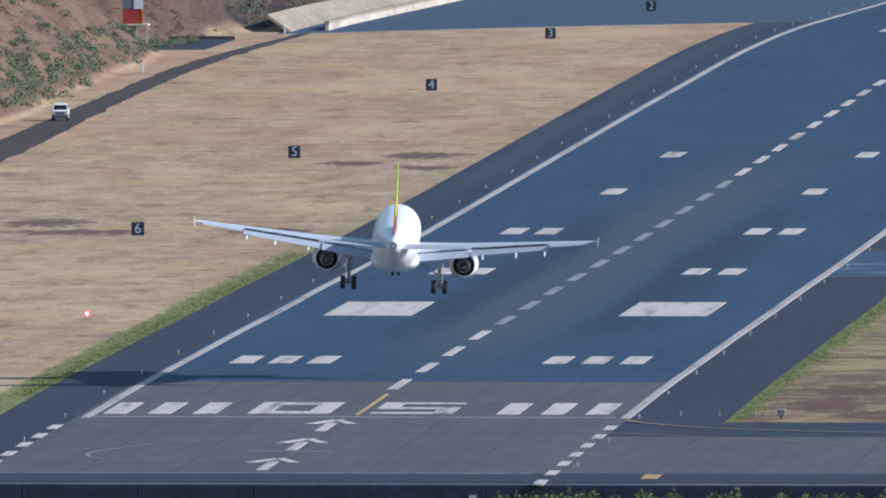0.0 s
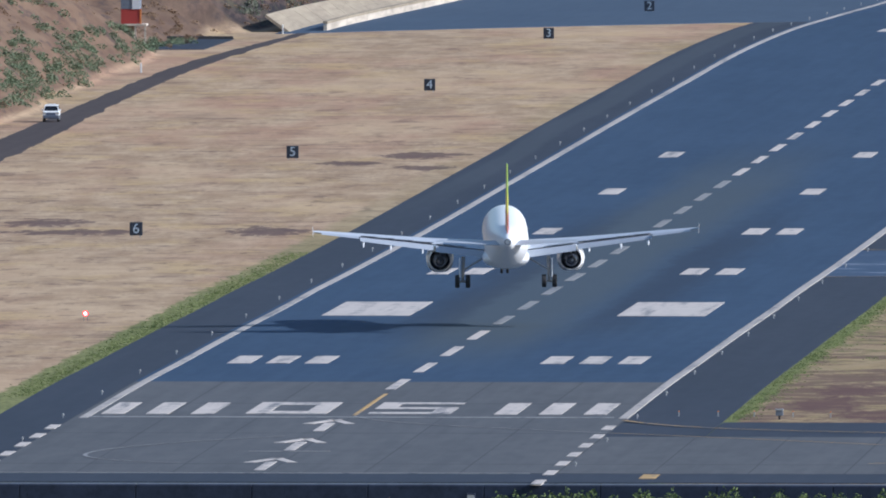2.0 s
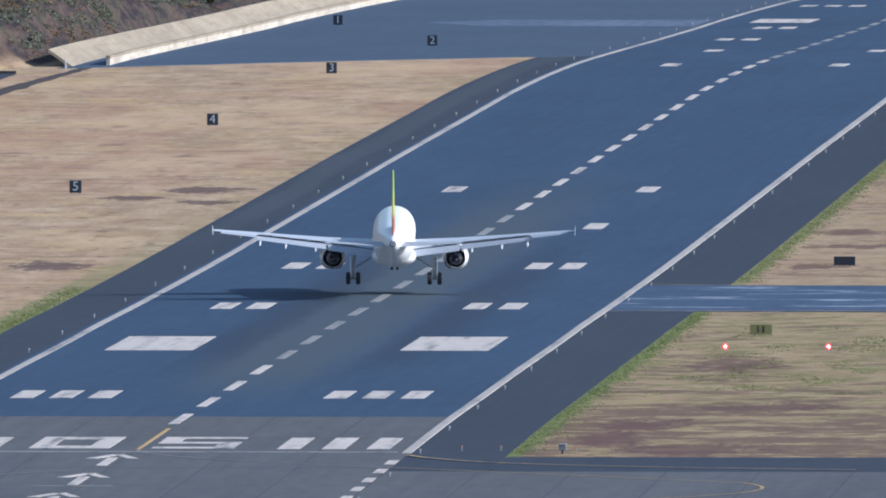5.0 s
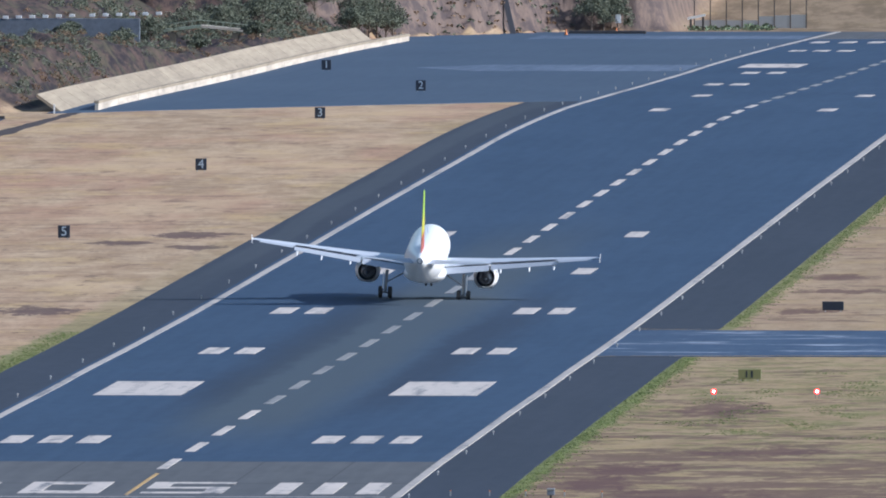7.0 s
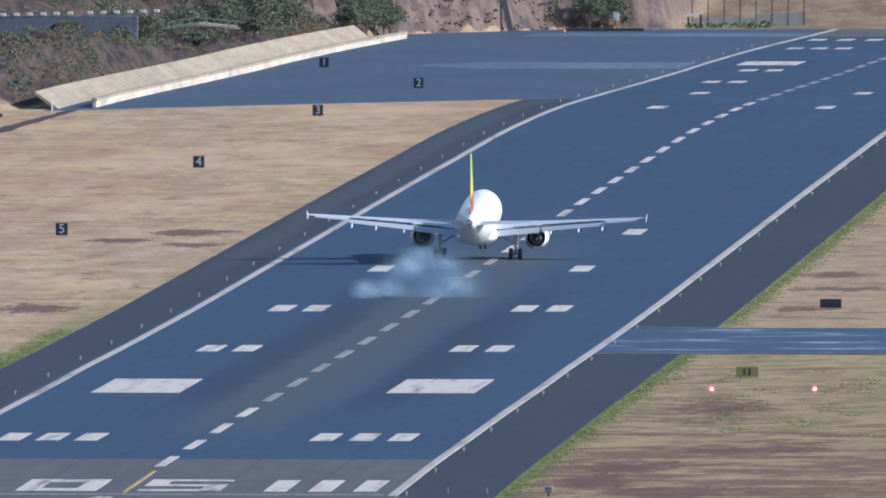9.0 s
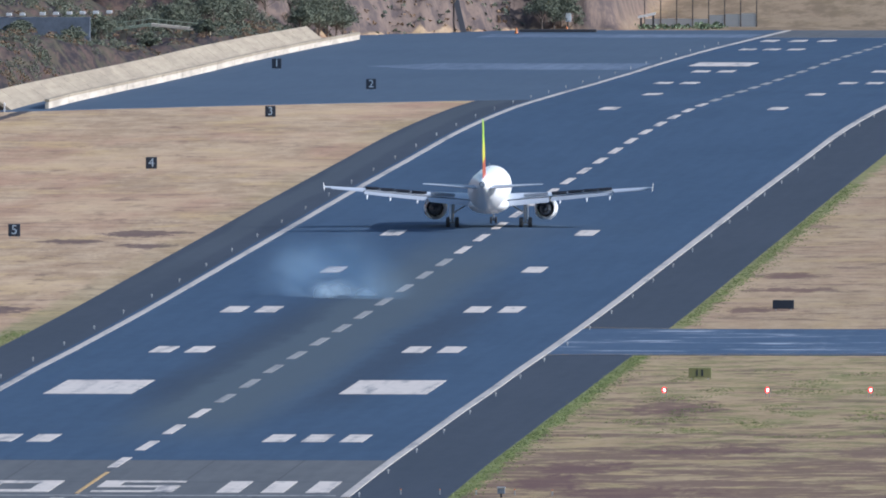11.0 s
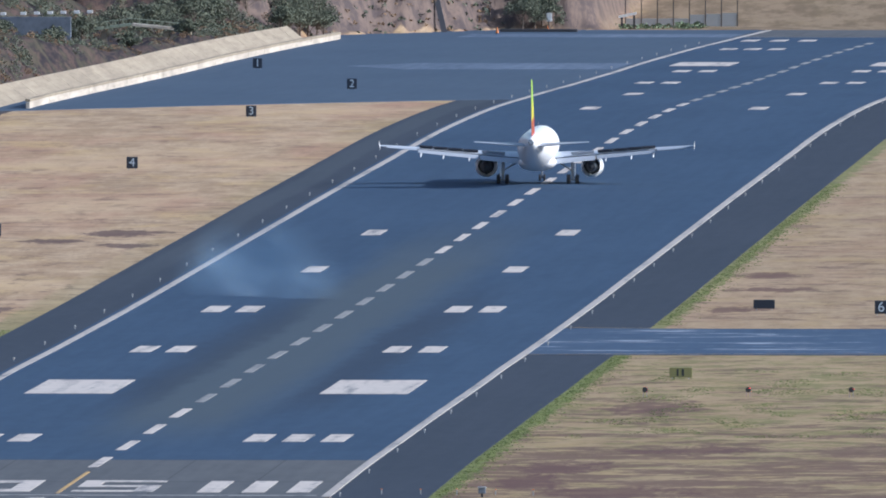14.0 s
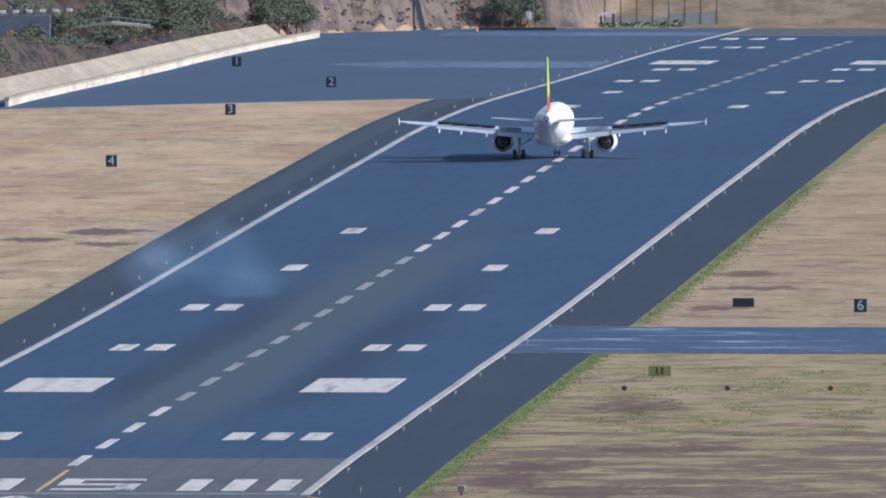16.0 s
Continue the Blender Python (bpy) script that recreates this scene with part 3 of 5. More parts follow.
def foil(le, te, thick, n=9):
    """A wing section from leading to trailing edge points, thickness upwards and downwards."""
    le, te = Vector(le), Vector(te)
    top, low = [], []
    for i in range(n):
        u = i / (n - 1)
        h = thick * (2.6 * math.sqrt(u) * (1 - u) ** 0.9) * 0.5
        p = le.lerp(te, u)
        top.append((p.x, p.y, p.z + h * 1.15))
        low.append((p.x, p.y, p.z - h * 0.75))
    return top + low[-1:0:-1] if thick < 0 else top + low[-2:0:-1]


def fin_section(le, te, thick, n=8):
    """An upright section: thickness across x."""
    le, te = Vector(le), Vector(te)
    r, l = [], []
    for i in range(n):
        u = i / (n - 1)
        h = thick * 1.3 * math.sqrt(u) * (1 - u) ** 0.9
        p = le.lerp(te, u)
        r.append((p.x + h, p.y, p.z))
        l.append((p.x - h, p.y, p.z))
    return r + l[-2:0:-1]


def lathe(profile, cx, cz, n=28, drop=0.0):
    """Rings of (y, radius) round an axis along y; drop lowers the underside's outline a little."""
    return [[(cx + r * math.cos(2 * math.pi * i / n), y, cz + r * math.sin(2 * math.pi * i / n) * (1 - drop)) for i in range(n)] for y, r in profile]


def lead(x):
    return 6.3 - (x - 1.9) * 0.515


def trail(x):
    return -0.75 + 0.12 * (6.4 - x) if x < 6.4 else -0.75 - (x - 6.4) * 0.205


def wing_z(x):
    return 2.78 + (x - 1.9) * 0.088


def panel(x0, x1, front0, front1, long0, long1, lower, droop, thick, s):
    """A flap, slat or spoiler panel between two stations, hanging down by droop degrees."""
    rings = []
    for x, f, l in ((x0, front0, long0), (x1, front1, long1)):
        d = radians(droop)
        le = (s * x, f, wing_z(x) - lower)
        te = (s * x, f - l * math.cos(d), wing_z(x) - lower - l * math.sin(d))
        rings.append(foil(le, te, thick, 6))
    return loft(rings)


def airliner():
    jet = thing("airliner", "white twin-engine airliner with a green, yellow and red fin, landing", "airliner")
    rings = [oval(y, zc + 0.06, rw, rh * 1.02) for y, zc, rw, rh in (
        (17.75, 3.30, 0.06, 0.06), (17.5, 3.31, 0.42, 0.40), (16.9, 3.37, 0.85, 0.84), (16.0, 3.5, 1.22, 1.25), (14.8, 3.66, 1.58, 1.66), (13.2, 3.80, 1.84, 1.95),
        (11.4, 3.85, 1.95, 2.05), (9.5, 3.87, 1.975, 2.07), (2, 3.87, 1.975, 2.07), (-5.5, 3.87, 1.975, 2.07), (-8, 3.93, 1.92, 1.99), (-10.5, 4.08, 1.74, 1.80),
        (-13, 4.32, 1.42, 1.49), (-15.2, 4.55, 1.06, 1.15), (-17.2, 4.76, 0.70, 0.78), (-18.8, 4.92, 0.42, 0.46), (-19.7, 5.0, 0.27, 0.28))]
    part("fuselage", loft(rings), BODY_WHITE, jet, smooth=True)
    bm = loft([oval(y, 5.0, r, r, 16) for y, r in ((-19.60, 0.30), (-19.76, 0.29), (-19.78, 0.22), (-19.5, 0.18))])
    part("tail_exhaust", bm, DARK_INSIDE, jet, "dark exhaust opening in the tail cone")
    rings = [oval(y, zc, rw, rh, 24) for y, zc, rw, rh in ((8.6, 2.5, 0.9, 0.35), (7.6, 2.4, 1.6, 0.62), (6, 2.35, 1.98, 0.82), (2, 2.3, 2.08, 0.92), (-2.5, 2.3, 2.05, 0.90), (-4.6, 2.42, 1.7, 0.72), (-6.2, 2.6, 0.9, 0.4))]
    part("belly_fairing", loft(rings), BODY_WHITE, jet, smooth=True)
    part("antenna", loft([fin_section((0, 1.2, 5.85), (0, 0.7, 5.85), 0.05, 4), fin_section((0, 0.9, 6.6), (0, 0.6, 6.6), 0.03, 4)]), GEAR_GREY, jet)
    part("fin", loft([fin_section((0, -11.2, 5.75), (0, -17.6, 5.3), 0.30), fin_section((0, -12.4, 6.6), (0, -17.75, 6.4), 0.28), fin_section((0, -16.9, 11.55), (0, -18.95, 11.6), 0.13), fin_section((0, -17.3, 11.75), (0, -18.9, 11.76), 0.05)]),
         FIN_PAINT, jet, "fin painted green, yellow and red")
    wings, spoilers, sleeves, legs = {}, [], [], []
    for s in (-1, 1):
        part("tailplane", loft([foil((s * 0.5, -13.4, 4.55), (s * 0.5, -17.3, 4.55), 0.40), foil((s * 1.6, -14.2, 4.62), (s * 1.6, -17.45, 4.62), 0.36), foil((s * 6.1, -17.1, 4.98), (s * 6.1, -18.5, 4.98), 0.12), foil((s * 6.22, -17.4, 4.99), (s * 6.22, -18.5, 4.99), 0.05)]), FLAP_GREY, jet)
        wing = part("wing", loft([foil((s * x, lead(x), wing_z(x)), (s * x, trail(x) + 0.9, wing_z(x)), th) for x, th in ((1.5, 0.95), (3.5, 0.80), (6.4, 0.56), (10, 0.42), (13.5, 0.32), (16.4, 0.22), (17.0, 0.16))]), WING_GREY, jet)
        wings[s] = wing
        part("inboard_flap", panel(2.0, 6.25, trail(2.0) + 1.0, trail(6.25) + 1.0, 1.35, 1.2, 0.10, 24, 0.20, s), FLAP_GREY, wing)
        part("outboard_flap", panel(6.45, 12.9, trail(6.45) + 1.0, trail(12.9) + 0.95, 1.2, 0.8, 0.08, 20, 0.16, s), FLAP_GREY, wing)
        part("aileron", panel(13.0, 16.3, trail(13.0) + 0.95, trail(16.3) + 0.85, 0.95, 0.75, 0.02, 6, 0.14, s), FLAP_GREY, wing)
        part("slat", loft([foil((s * x, lead(x) + 0.42, wing_z(x) - 0.22), (s * x, lead(x) - 0.22, wing_z(x) + 0.10), 0.13, 6) for x in (2.6, 16.2)]), FLAP_GREY, wing)
        for k, (x0, x1) in enumerate(((3.6, 6.1), (6.5, 8.1), (8.15, 9.75), (9.8, 11.3), (11.35, 12.8))):
            ha, hb = Vector((s * x0, trail(x0) + 1.55, wing_z(x0) + 0.13)), Vector((s * x1, trail(x1) + 1.5, wing_z(x1) + 0.11))
            hinge = (hb - ha) * s
            bm = bm_new()
            c = [bm.verts.new(v) for v in ((0, 0, 0), hb - ha, hb - ha + Vector((0, -0.72, -0.05)), (0, -0.75, -0.05))]
            bm.faces.new(c)
            bmesh.ops.solidify(bm, geom=list(bm.faces), thickness=0.05)
            sp = part("spoiler", bm, WING_GREY if k == 0 else SPOILER_SHADED, wing, "spoiler panel that rises after touchdown")
            sp.location = ha
            spoilers.append((sp, ha, hinge.normalized()))
        for x in (7.4, 10.2, 12.6):
            y0 = trail(x)
            rg = [[(s * x + r * 0.75 * math.cos(a), y, z + r * math.sin(a)) for a in [2 * math.pi * i / 10 for i in range(10)]] for y, z, r in
                  ((y0 + 2.6, wing_z(x) - 0.28, 0.04), (y0 + 1.6, wing_z(x) - 0.34, 0.13), (y0 + 0.4, wing_z(x) - 0.48, 0.14), (y0 - 0.3, wing_z(x) - 0.70, 0.10), (y0 - 0.6, wing_z(x) - 0.82, 0.03))]
            part("flap_track_fairing", loft(rg), BODY_WHITE, wing, smooth=True)
        part("wingtip_fence", loft([fin_section((s * 17.02, -1.9, wing_z(17) - 0.32), (s * 17.02, -2.9, wing_z(17) - 0.36), 0.03, 5), fin_section((s * 17.05, -1.3, wing_z(17)), (s * 17.05, -2.95, wing_z(17)), 0.06, 5), fin_section((s * 17.1, -2.2, wing_z(17) + 0.48), (s * 17.1, -3.1, wing_z(17) + 0.52), 0.03, 5)]), BODY_WHITE, wing)
    # engines
    for s in (-1, 1):
        cx, cz = s * 5.75, 1.78
        eng = part("engine", loft(lathe(((7.0, 0.95), (7.15, 1.02), (7.1, 1.08), (6.5, 1.18), (5.6, 1.22), (4.9, 1.215)), cx, cz), caps=False), BODY_WHITE, jet, smooth=True)
        part("intake_lip", loft(lathe(((7.05, 0.92), (7.22, 1.0), (7.1, 1.085)), cx, cz), caps=False), CHROME, eng, smooth=True)
        part("fan_disc", loft(lathe(((6.2, 0.95), (6.2, 0.3), (6.6, 0.04)), cx, cz)), DARK_INSIDE, eng)
        part("fan_sleeve", loft(lathe(((4.9, 1.215), (4.2, 1.14), (3.2, 0.93), (3.17, 0.90), (3.3, 0.89), (4.8, 1.06)), cx, cz), caps=False), BODY_WHITE, eng, "white fan nozzle sleeve", smooth=True)
        for k in range(4):                         # pivoting reverser doors
            a = radians(45 + 90 * k)
            out, tan = Vector((math.cos(a), 0, math.sin(a))), Vector((-math.sin(a), 0, math.cos(a)))
            bm = bm_new()
            grid = [[bm.verts.new(tan * (w * 0.52) - out * (0.13 * w * w) + Vector((0, 1.15 * v, 0)) + out * 0.03) for w in (-1, -0.5, 0, 0.5, 1)] for v in (0, 0.5, 1)]
            for r0, r1 in zip(grid, grid[1:]):
                for i in range(4):
                    bm.faces.new((r0[i], r0[i + 1], r1[i + 1], r1[i]))
            bmesh.ops.solidify(bm, geom=list(bm.faces), thickness=0.06)
            door = part("reverser_door", bm, BODY_WHITE, eng, "white pivoting reverser door")
            hinge_at = Vector((cx, 3.95, cz)) + out * 1.19
            door.location = hinge_at
            sleeves.append((door, hinge_at, tan))
        part("duct", loft(lathe(((4.95, 1.14), (4.4, 1.08), (4.3, 0.72)), cx, cz), caps=False), DARK_INSIDE, eng, smooth=True)
        part("core_cowl", loft(lathe(((4.6, 0.70), (3.4, 0.66), (2.4, 0.52), (1.75, 0.42), (1.72, 0.36), (2.1, 0.34)), cx, cz), caps=False), BARE_METAL, eng, smooth=True)
        part("exhaust_plug", loft(lathe(((2.15, 0.32), (1.7, 0.25), (1.0, 0.04)), cx, cz)), BARE_METAL, eng, smooth=True)
        part("pylon", loft([fin_section((cx, 6.2, cz + 1.15), (cx, 1.0, cz + 0.55), 0.16), fin_section((cx, 4.6, wing_z(5.75) - 0.05), (cx, 0.6, wing_z(5.75) - 0.1), 0.18)]), WING_GREY, eng)
    # landing gear
    for s in (-1, 1):
        gear = part("main_gear", add_tube(bm_new(), (s * 3.8, 0, 0.57), (s * 3.72, 0.1, 2.75), 0.13, 0.17, 12), GEAR_GREY, jet)
        legs.append(gear)
        part("brace", add_tube(bm_new(), (s * 3.74, 0.05, 1.55), (s * 2.1, 0.0, 2.55), 0.07, 0.09, 8), GEAR_GREY, gear)
        part("axle", add_tube(bm_new(), (s * 3.8 - 0.62, 0, 0.575), (s * 3.8 + 0.62, 0, 0.575), 0.11, 0.11, 10), GEAR_GREY, gear)
        part("gear_door", boxes(((s * 4.05 - 0.03, -0.45, 0.95), (s * 4.05 + 0.03, 0.55, 2.55), 0.01)), BODY_WHITE, gear)
        for d in (-0.465, 0.465):
            rg = [[(s * 3.8 + d + u, r * math.cos(a), 0.575 + r * math.sin(a)) for a in [2 * math.pi * i / 24 for i in range(24)]] for u, r in ((-0.2, 0.30), (-0.2, 0.50), (-0.13, 0.572), (0.13, 0.572), (0.2, 0.50), (0.2, 0.30))]
            wheel = part("wheel", loft(rg), RUBBER, gear, smooth=False)
    nose = part("nose_gear", add_tube(bm_new(), (0, 12.64, 0.40), (0, 12.4, 2.3), 0.08, 0.12, 10), GEAR_GREY, jet)
    part("axle", add_tube(bm_new(), (-0.36, 12.64, 0.40), (0.36, 12.64, 0.40), 0.06, 0.06, 8), GEAR_GREY, nose)
    for d in (-0.26, 0.26):
        rg = [[(d + u, 12.64 + r * math.cos(a), 0.39 + r * math.sin(a)) for a in [2 * math.pi * i / 20 for i in range(20)]] for u, r in ((-0.11, 0.2), (-0.11, 0.33), (-0.07, 0.385), (0.07, 0.385), (0.11, 0.33), (0.11, 0.2))]
        part("wheel", loft(rg), RUBBER, nose)
    nose.location = (0, 0, -0.15)
    return jet, wings, spoilers, sleeves, legs


jet, jet_wings, jet_spoilers, jet_sleeves, jet_legs = airliner()

DARK_STEEL = plain("dark weathered steel", (0.055, 0.055, 0.062), 0.7, 0.3)


# ---- concrete revetment beside the apron ----
def revetment():
    ob = thing("revetment", "long sloping weathered concrete revetment in panels", "retaining wall", kind="structure")
    n = 30
    for i in range(n):
        rows = []
        for k in (i / n, (i + 1) / n - 0.0004):
            y = 1227 + 751 * k
            x, back, rise = -80.3 - 2.1 * k, 3.0 - 0.6 * k, 2.15 - 0.25 * k
            z = level(y) - 0.05
            rows.append([(x, y, z), (x - back, y, z + rise), (x - back - 0.1, y, z + rise - 0.3), (x - 0.1, y, z - 0.4)])
        part("panel", loft(rows), CONCRETE, ob)
    wall = thing("parapet_wall", "low pale concrete wall with stained sunlit face", "wall", kind="structure")
    n = 18
    for i in range(n):
        rows = []
        for k in (i / n, (i + 1) / n - 0.0006):
            y = 1235 + 736 * k
            x, h = -76.5 - 0.4 * k, 0.86 - 0.12 * k
            z = level(y)
            rows.append([(x, y, z - 0.2), (x, y, z + h), (x - 0.18, y, z + h), (x - 0.18, y, z + h - 0.12), (x - 0.42, y, z + h - 0.12), (x - 0.42, y, z - 0.2)])
        part("block", loft(rows), CONCRETE_PALE, wall)
        caps = [[(r[1][0] + 0.06, r[1][1], r[1][2] + 0.004), (r[1][0] + 0.06, r[1][1], r[1][2] + 0.30), (r[1][0] - 0.5, r[1][1], r[1][2] + 0.34), (r[1][0] - 0.5, r[1][1], r[1][2] + 0.004)] for r in rows]
        part("coping", loft(caps), CONCRETE, wall, "weathered tan coping of the wall")
    return ob



revetment()

# ---- plants ----
def leaf_material(name, dark, light):
    n = Nodes(name, 0.75, 0, 0.2)
    info = n.t.nodes["Geometry"].outputs["Random Per Island"]
    return n.done(n.mix(n.calc("ADD", n.calc("MULTIPLY", info, 0.7), n.calc("MULTIPLY", n.noise(0.5, 3), 0.3)), dark, light))


SCRUB_GREEN = leaf_material("grey-green scrub leaves", (0.095, 0.130, 0.082), (0.200, 0.250, 0.150))
SCRUB_DRY = leaf_material("dry brown scrub", (0.175, 0.115, 0.075), (0.290, 0.195, 0.120))
TREE_GREEN = leaf_material("dark tree leaves", (0.105, 0.120, 0.095), (0.190, 0.205, 0.140))
BUSH_GREEN = leaf_material("fresh bush leaves", (0.045, 0.075, 0.028), (0.200, 0.260, 0.095))
BARK = plain("grey-brown bark", (0.14, 0.11, 0.09), 0.9, 0, 0.3)
rng = random.Random(7)


def tuft(verts, faces, c, r, h, leaves, size):
    """A clump of leaf blades round c."""
    for _ in range(leaves):
        a, u, e = rng.uniform(0, 6.283), rng.uniform(0, 1) ** 0.5, rng.uniform(0.05, 1)
        p = Vector((c[0] + math.cos(a) * r * u * (1.1 - 0.5 * e), c[1] + math.sin(a) * r * u * (1.1 - 0.5 * e), c[2] + h * e * (1 - 0.35 * u)))
        d = Vector((rng.gauss(0, 1), rng.gauss(0, 1), rng.gauss(0.3, 0.8))).normalized() * size * rng.uniform(0.6, 1.4)
        w = d.cross(Vector((rng.gauss(0, 1), rng.gauss(0, 1), rng.gauss(0, 1)))).normalized() * size * rng.uniform(0.25, 0.5)
        n = len(verts)
        verts += [(p - d * 0.5).to_tuple(), (p + w).to_tuple(), (p + d * 0.6).to_tuple(), (p - w).to_tuple()]
        faces.append((n, n + 1, n + 2, n + 3))


def scrub(name, label, spots, material, leaves=85, size=0.27):
    verts, faces = [], []
    for x, y, r, h in spots:
        tuft(verts, faces, (x, y, land(x, y) - 0.1), r, h, max(8, int(leaves * r * h)), size * rng.uniform(0.8, 1.2))
    return tagged(from_lists(name, verts, faces, material), label, "shrubs", kind="stuff")


def sprinkle(n, xr, yr, rr, keep=None):
    out = []
    while len(out) < n:
        x, y = rng.uniform(*xr), rng.uniform(*yr)
        if keep is None or rng.random() < keep(x, y):
            r = rng.uniform(*rr)
            out.append((x, y, r, r * rng.uniform(0.7, 1.2)))
    return out


def band(x, y):
    """Scrub gathers along the foot of the hillside and in gullies."""
    foot = -88 + 2.0 * noise.noise(Vector((0, y * 0.012, 3.1)))
    d = foot - x
    g = noise.noise(Vector((x * 0.06, y * 0.02, 8)))
    return max(0.0, (1.0 if 0.3 < d < 4.5 else 0.15) + 0.9 * g)


def at_cliff(x, y):
    return 1.0 if -0.6 < cliff_line(x, y) < 5.0 else 0.0


def cover(x, y):
    """Scrub on top of the rock cut and beyond it, in drifts, not before the roadside wall."""
    if 1440 < y < 1645 and x < -95 or 1645 <= y < 1810:
        return 0.06
    return max(0.0, 0.45 + 1.1 * noise.noise(Vector((x * 0.12, y * 0.02, 5))))


scrub("scrub", "grey-green scrub along the foot of the red hillside", sprinkle(430, (-101, -87.0), (790, 1160), (0.5, 1.25), band), SCRUB_GREEN, 130, 0.19)
scrub("scrub", "dry brown scrub on the red hillside", sprinkle(420, (-112, -88), (790, 1215), (0.3, 0.9), lambda x, y: 0.5 + noise.noise(Vector((x * 0.05, y * 0.02, 1)))), SCRUB_DRY, 150, 0.17)
scrub("scrub", "dark green scrub on the rock cut behind the revetment", sprinkle(620, (-118, -86.5), (1240, 2110), (0.6, 1.6), cover), TREE_GREEN, 90, 0.22)
scrub("scrub", "dry brown scrub on the rock cut behind the revetment", sprinkle(800, (-118, -86.3), (1225, 2110), (0.4, 1.2), cover), SCRUB_DRY, 90, 0.20)
scrub("scrub", "dense dark thicket under the trees behind the apron", sprinkle(70, (-101, -89.0), (1880, 2090), (0.8, 1.8), lambda x, y: 0.4 + noise.noise(Vector((x * 0.2, y * 0.03, 2)))), TREE_GREEN, 60, 0.24)
scrub("scrub", "scrub at the foot of the far cliff", sprinkle(46, (-84, -59), (2005, 2122), (0.3, 0.8), at_cliff), TREE_GREEN, 26, 0.5)
scrub("scrub", "dry scrub at the foot of the far cliff", sprinkle(60, (-84, -59), (2005, 2122), (0.25, 0.6), at_cliff), SCRUB_DRY, 26, 0.45)
scrub("scrub", "low green scrub by the far runway end", sprinkle(46, (-46, -32), (2135, 2170), (0.5, 1.0)), SCRUB_GREEN, 26, 0.45)


def tree(x, y, high, wide, seed):
    """A tapered trunk with limbs and a crown of many leaf clumps."""
    r = random.Random(seed)
    ob = thing("tree", "dark green tree on the slope behind the apron", "tree", "trees behind the apron", at=pose(x, y, land(x, y) - 0.2, 0, 0, r.uniform(0, 360)))
    bm = add_tube(bm_new(), (0, 0, 0), (0.1, 0.05, high * 0.55), 0.16, 0.08, 8)
    tips = []
    for i in range(10):
        a = i * 0.9 + r.uniform(-0.3, 0.3)
        base = high * r.uniform(0.08, 0.45)
        tip = (math.cos(a) * wide * r.uniform(0.3, 0.62), math.sin(a) * wide * r.uniform(0.3, 0.62), base + high * r.uniform(0.18, 0.4))
        add_tube(bm, (0.05, 0.02, base), tip, 0.06, 0.02, 6)
        tips.append(tip)
    part("trunk", bm, BARK, ob)
    verts, faces = [], []
    for tip in tips + [(0, 0, high * 0.7), (0.2, 0.1, high * 0.85)]:
        for _ in range(4):
            c = (tip[0] + r.gauss(0, wide * 0.14), tip[1] + r.gauss(0, wide * 0.14), tip[2] + r.gauss(0, high * 0.06) - 0.3)
            tuft(verts, faces, c, wide * 0.24, high * 0.22, 52, 0.24)
    from_lists("crown", verts, faces, TREE_GREEN, ob)
    return ob


TREES = ((-97.5, 1880, 4.6, 3.4), (-95.0, 1925, 5.2, 3.6), (-93.5, 1960, 4.4, 3.2), (-96.5, 1985, 5.6, 4.2), (-91.5, 1995, 5.0, 3.6), (-90.0, 2030, 5.6, 4.0), (-86.4, 1990, 3.4, 2.6),
         (-88.6, 2065, 4.0, 3.0), (-86.5, 2010, 4.0, 3.0), (-99.5, 1820, 4.2, 3.4), (-101, 1760, 4.0, 3.2), (-88.5, 1790, 2.6, 2.4), (-91.5, 1700, 2.8, 2.6), (-93.0, 1560, 2.8, 2.6),
         (-96.5, 1500, 3.0, 2.8), (-57.6, 2112, 5.0, 3.0), (-56.0, 2115, 5.6, 3.4), (-54.0, 2116, 4.2, 2.6),
         (-99.0, 1905, 5.0, 3.8), (-95.8, 2010, 6.0, 4.2), (-93.8, 2045, 6.0, 4.0), (-98.5, 2050, 6.5, 4.6), (-92.5, 2085, 5.5, 4.0), (-97.0, 2095, 6.5, 4.4), (-55.0, 2118, 6.0, 3.0), (-85.5, 1995, 4.6, 3.2), (-84.4, 2004, 5.0, 3.2), (-83.6, 2012, 5.6, 3.6), (-82.6, 2017, 4.6, 3.0), (-86.6, 2020, 6.2, 4.0), (-85.0, 2032, 5.4, 3.6), (-81.8, 2021, 3.8, 2.6))
for i, (x, y, high, wide) in enumerate(TREES):
    tree(x, y, high * (1.2 if high > 3.5 else 0.9), wide * (1.25 if high > 3.5 else 0.9), i + 40)


# ---- service structures on the slopes ----
WHITE_ENAMEL = plain("white enamel", (0.72, 0.73, 0.74), 0.5)
RED_ENAMEL = plain("faded red enamel", (0.42, 0.06, 0.05), 0.5)
PALE_GREEN = plain("pale green steel rail", (0.28, 0.32, 0.24), 0.6)
ORANGE = plain("orange cone plastic", (0.70, 0.22, 0.06), 0.5)

ROAD_STONE = concrete("blue-grey road wall stone", (0.20, 0.23, 0.28), (0.13, 0.15, 0.185))

hut = thing("antenna_hut", "red and white equipment hut on a concrete ledge", "hut", at=pose(-94.0, 1150, land(-94.0, 1150)))
hz = 5.1 - land(-94.0, 1150)
part("body", boxes(((-1.3, -1.2, hz), (0.9, 1.2, hz + 1.7), 0.05)), RED_ENAMEL, hut)
part("upper_body", boxes(((-1.32, -1.22, hz + 1.7), (0.92, 1.22, hz + 3.2), 0.05)), ROAD_STONE, hut)
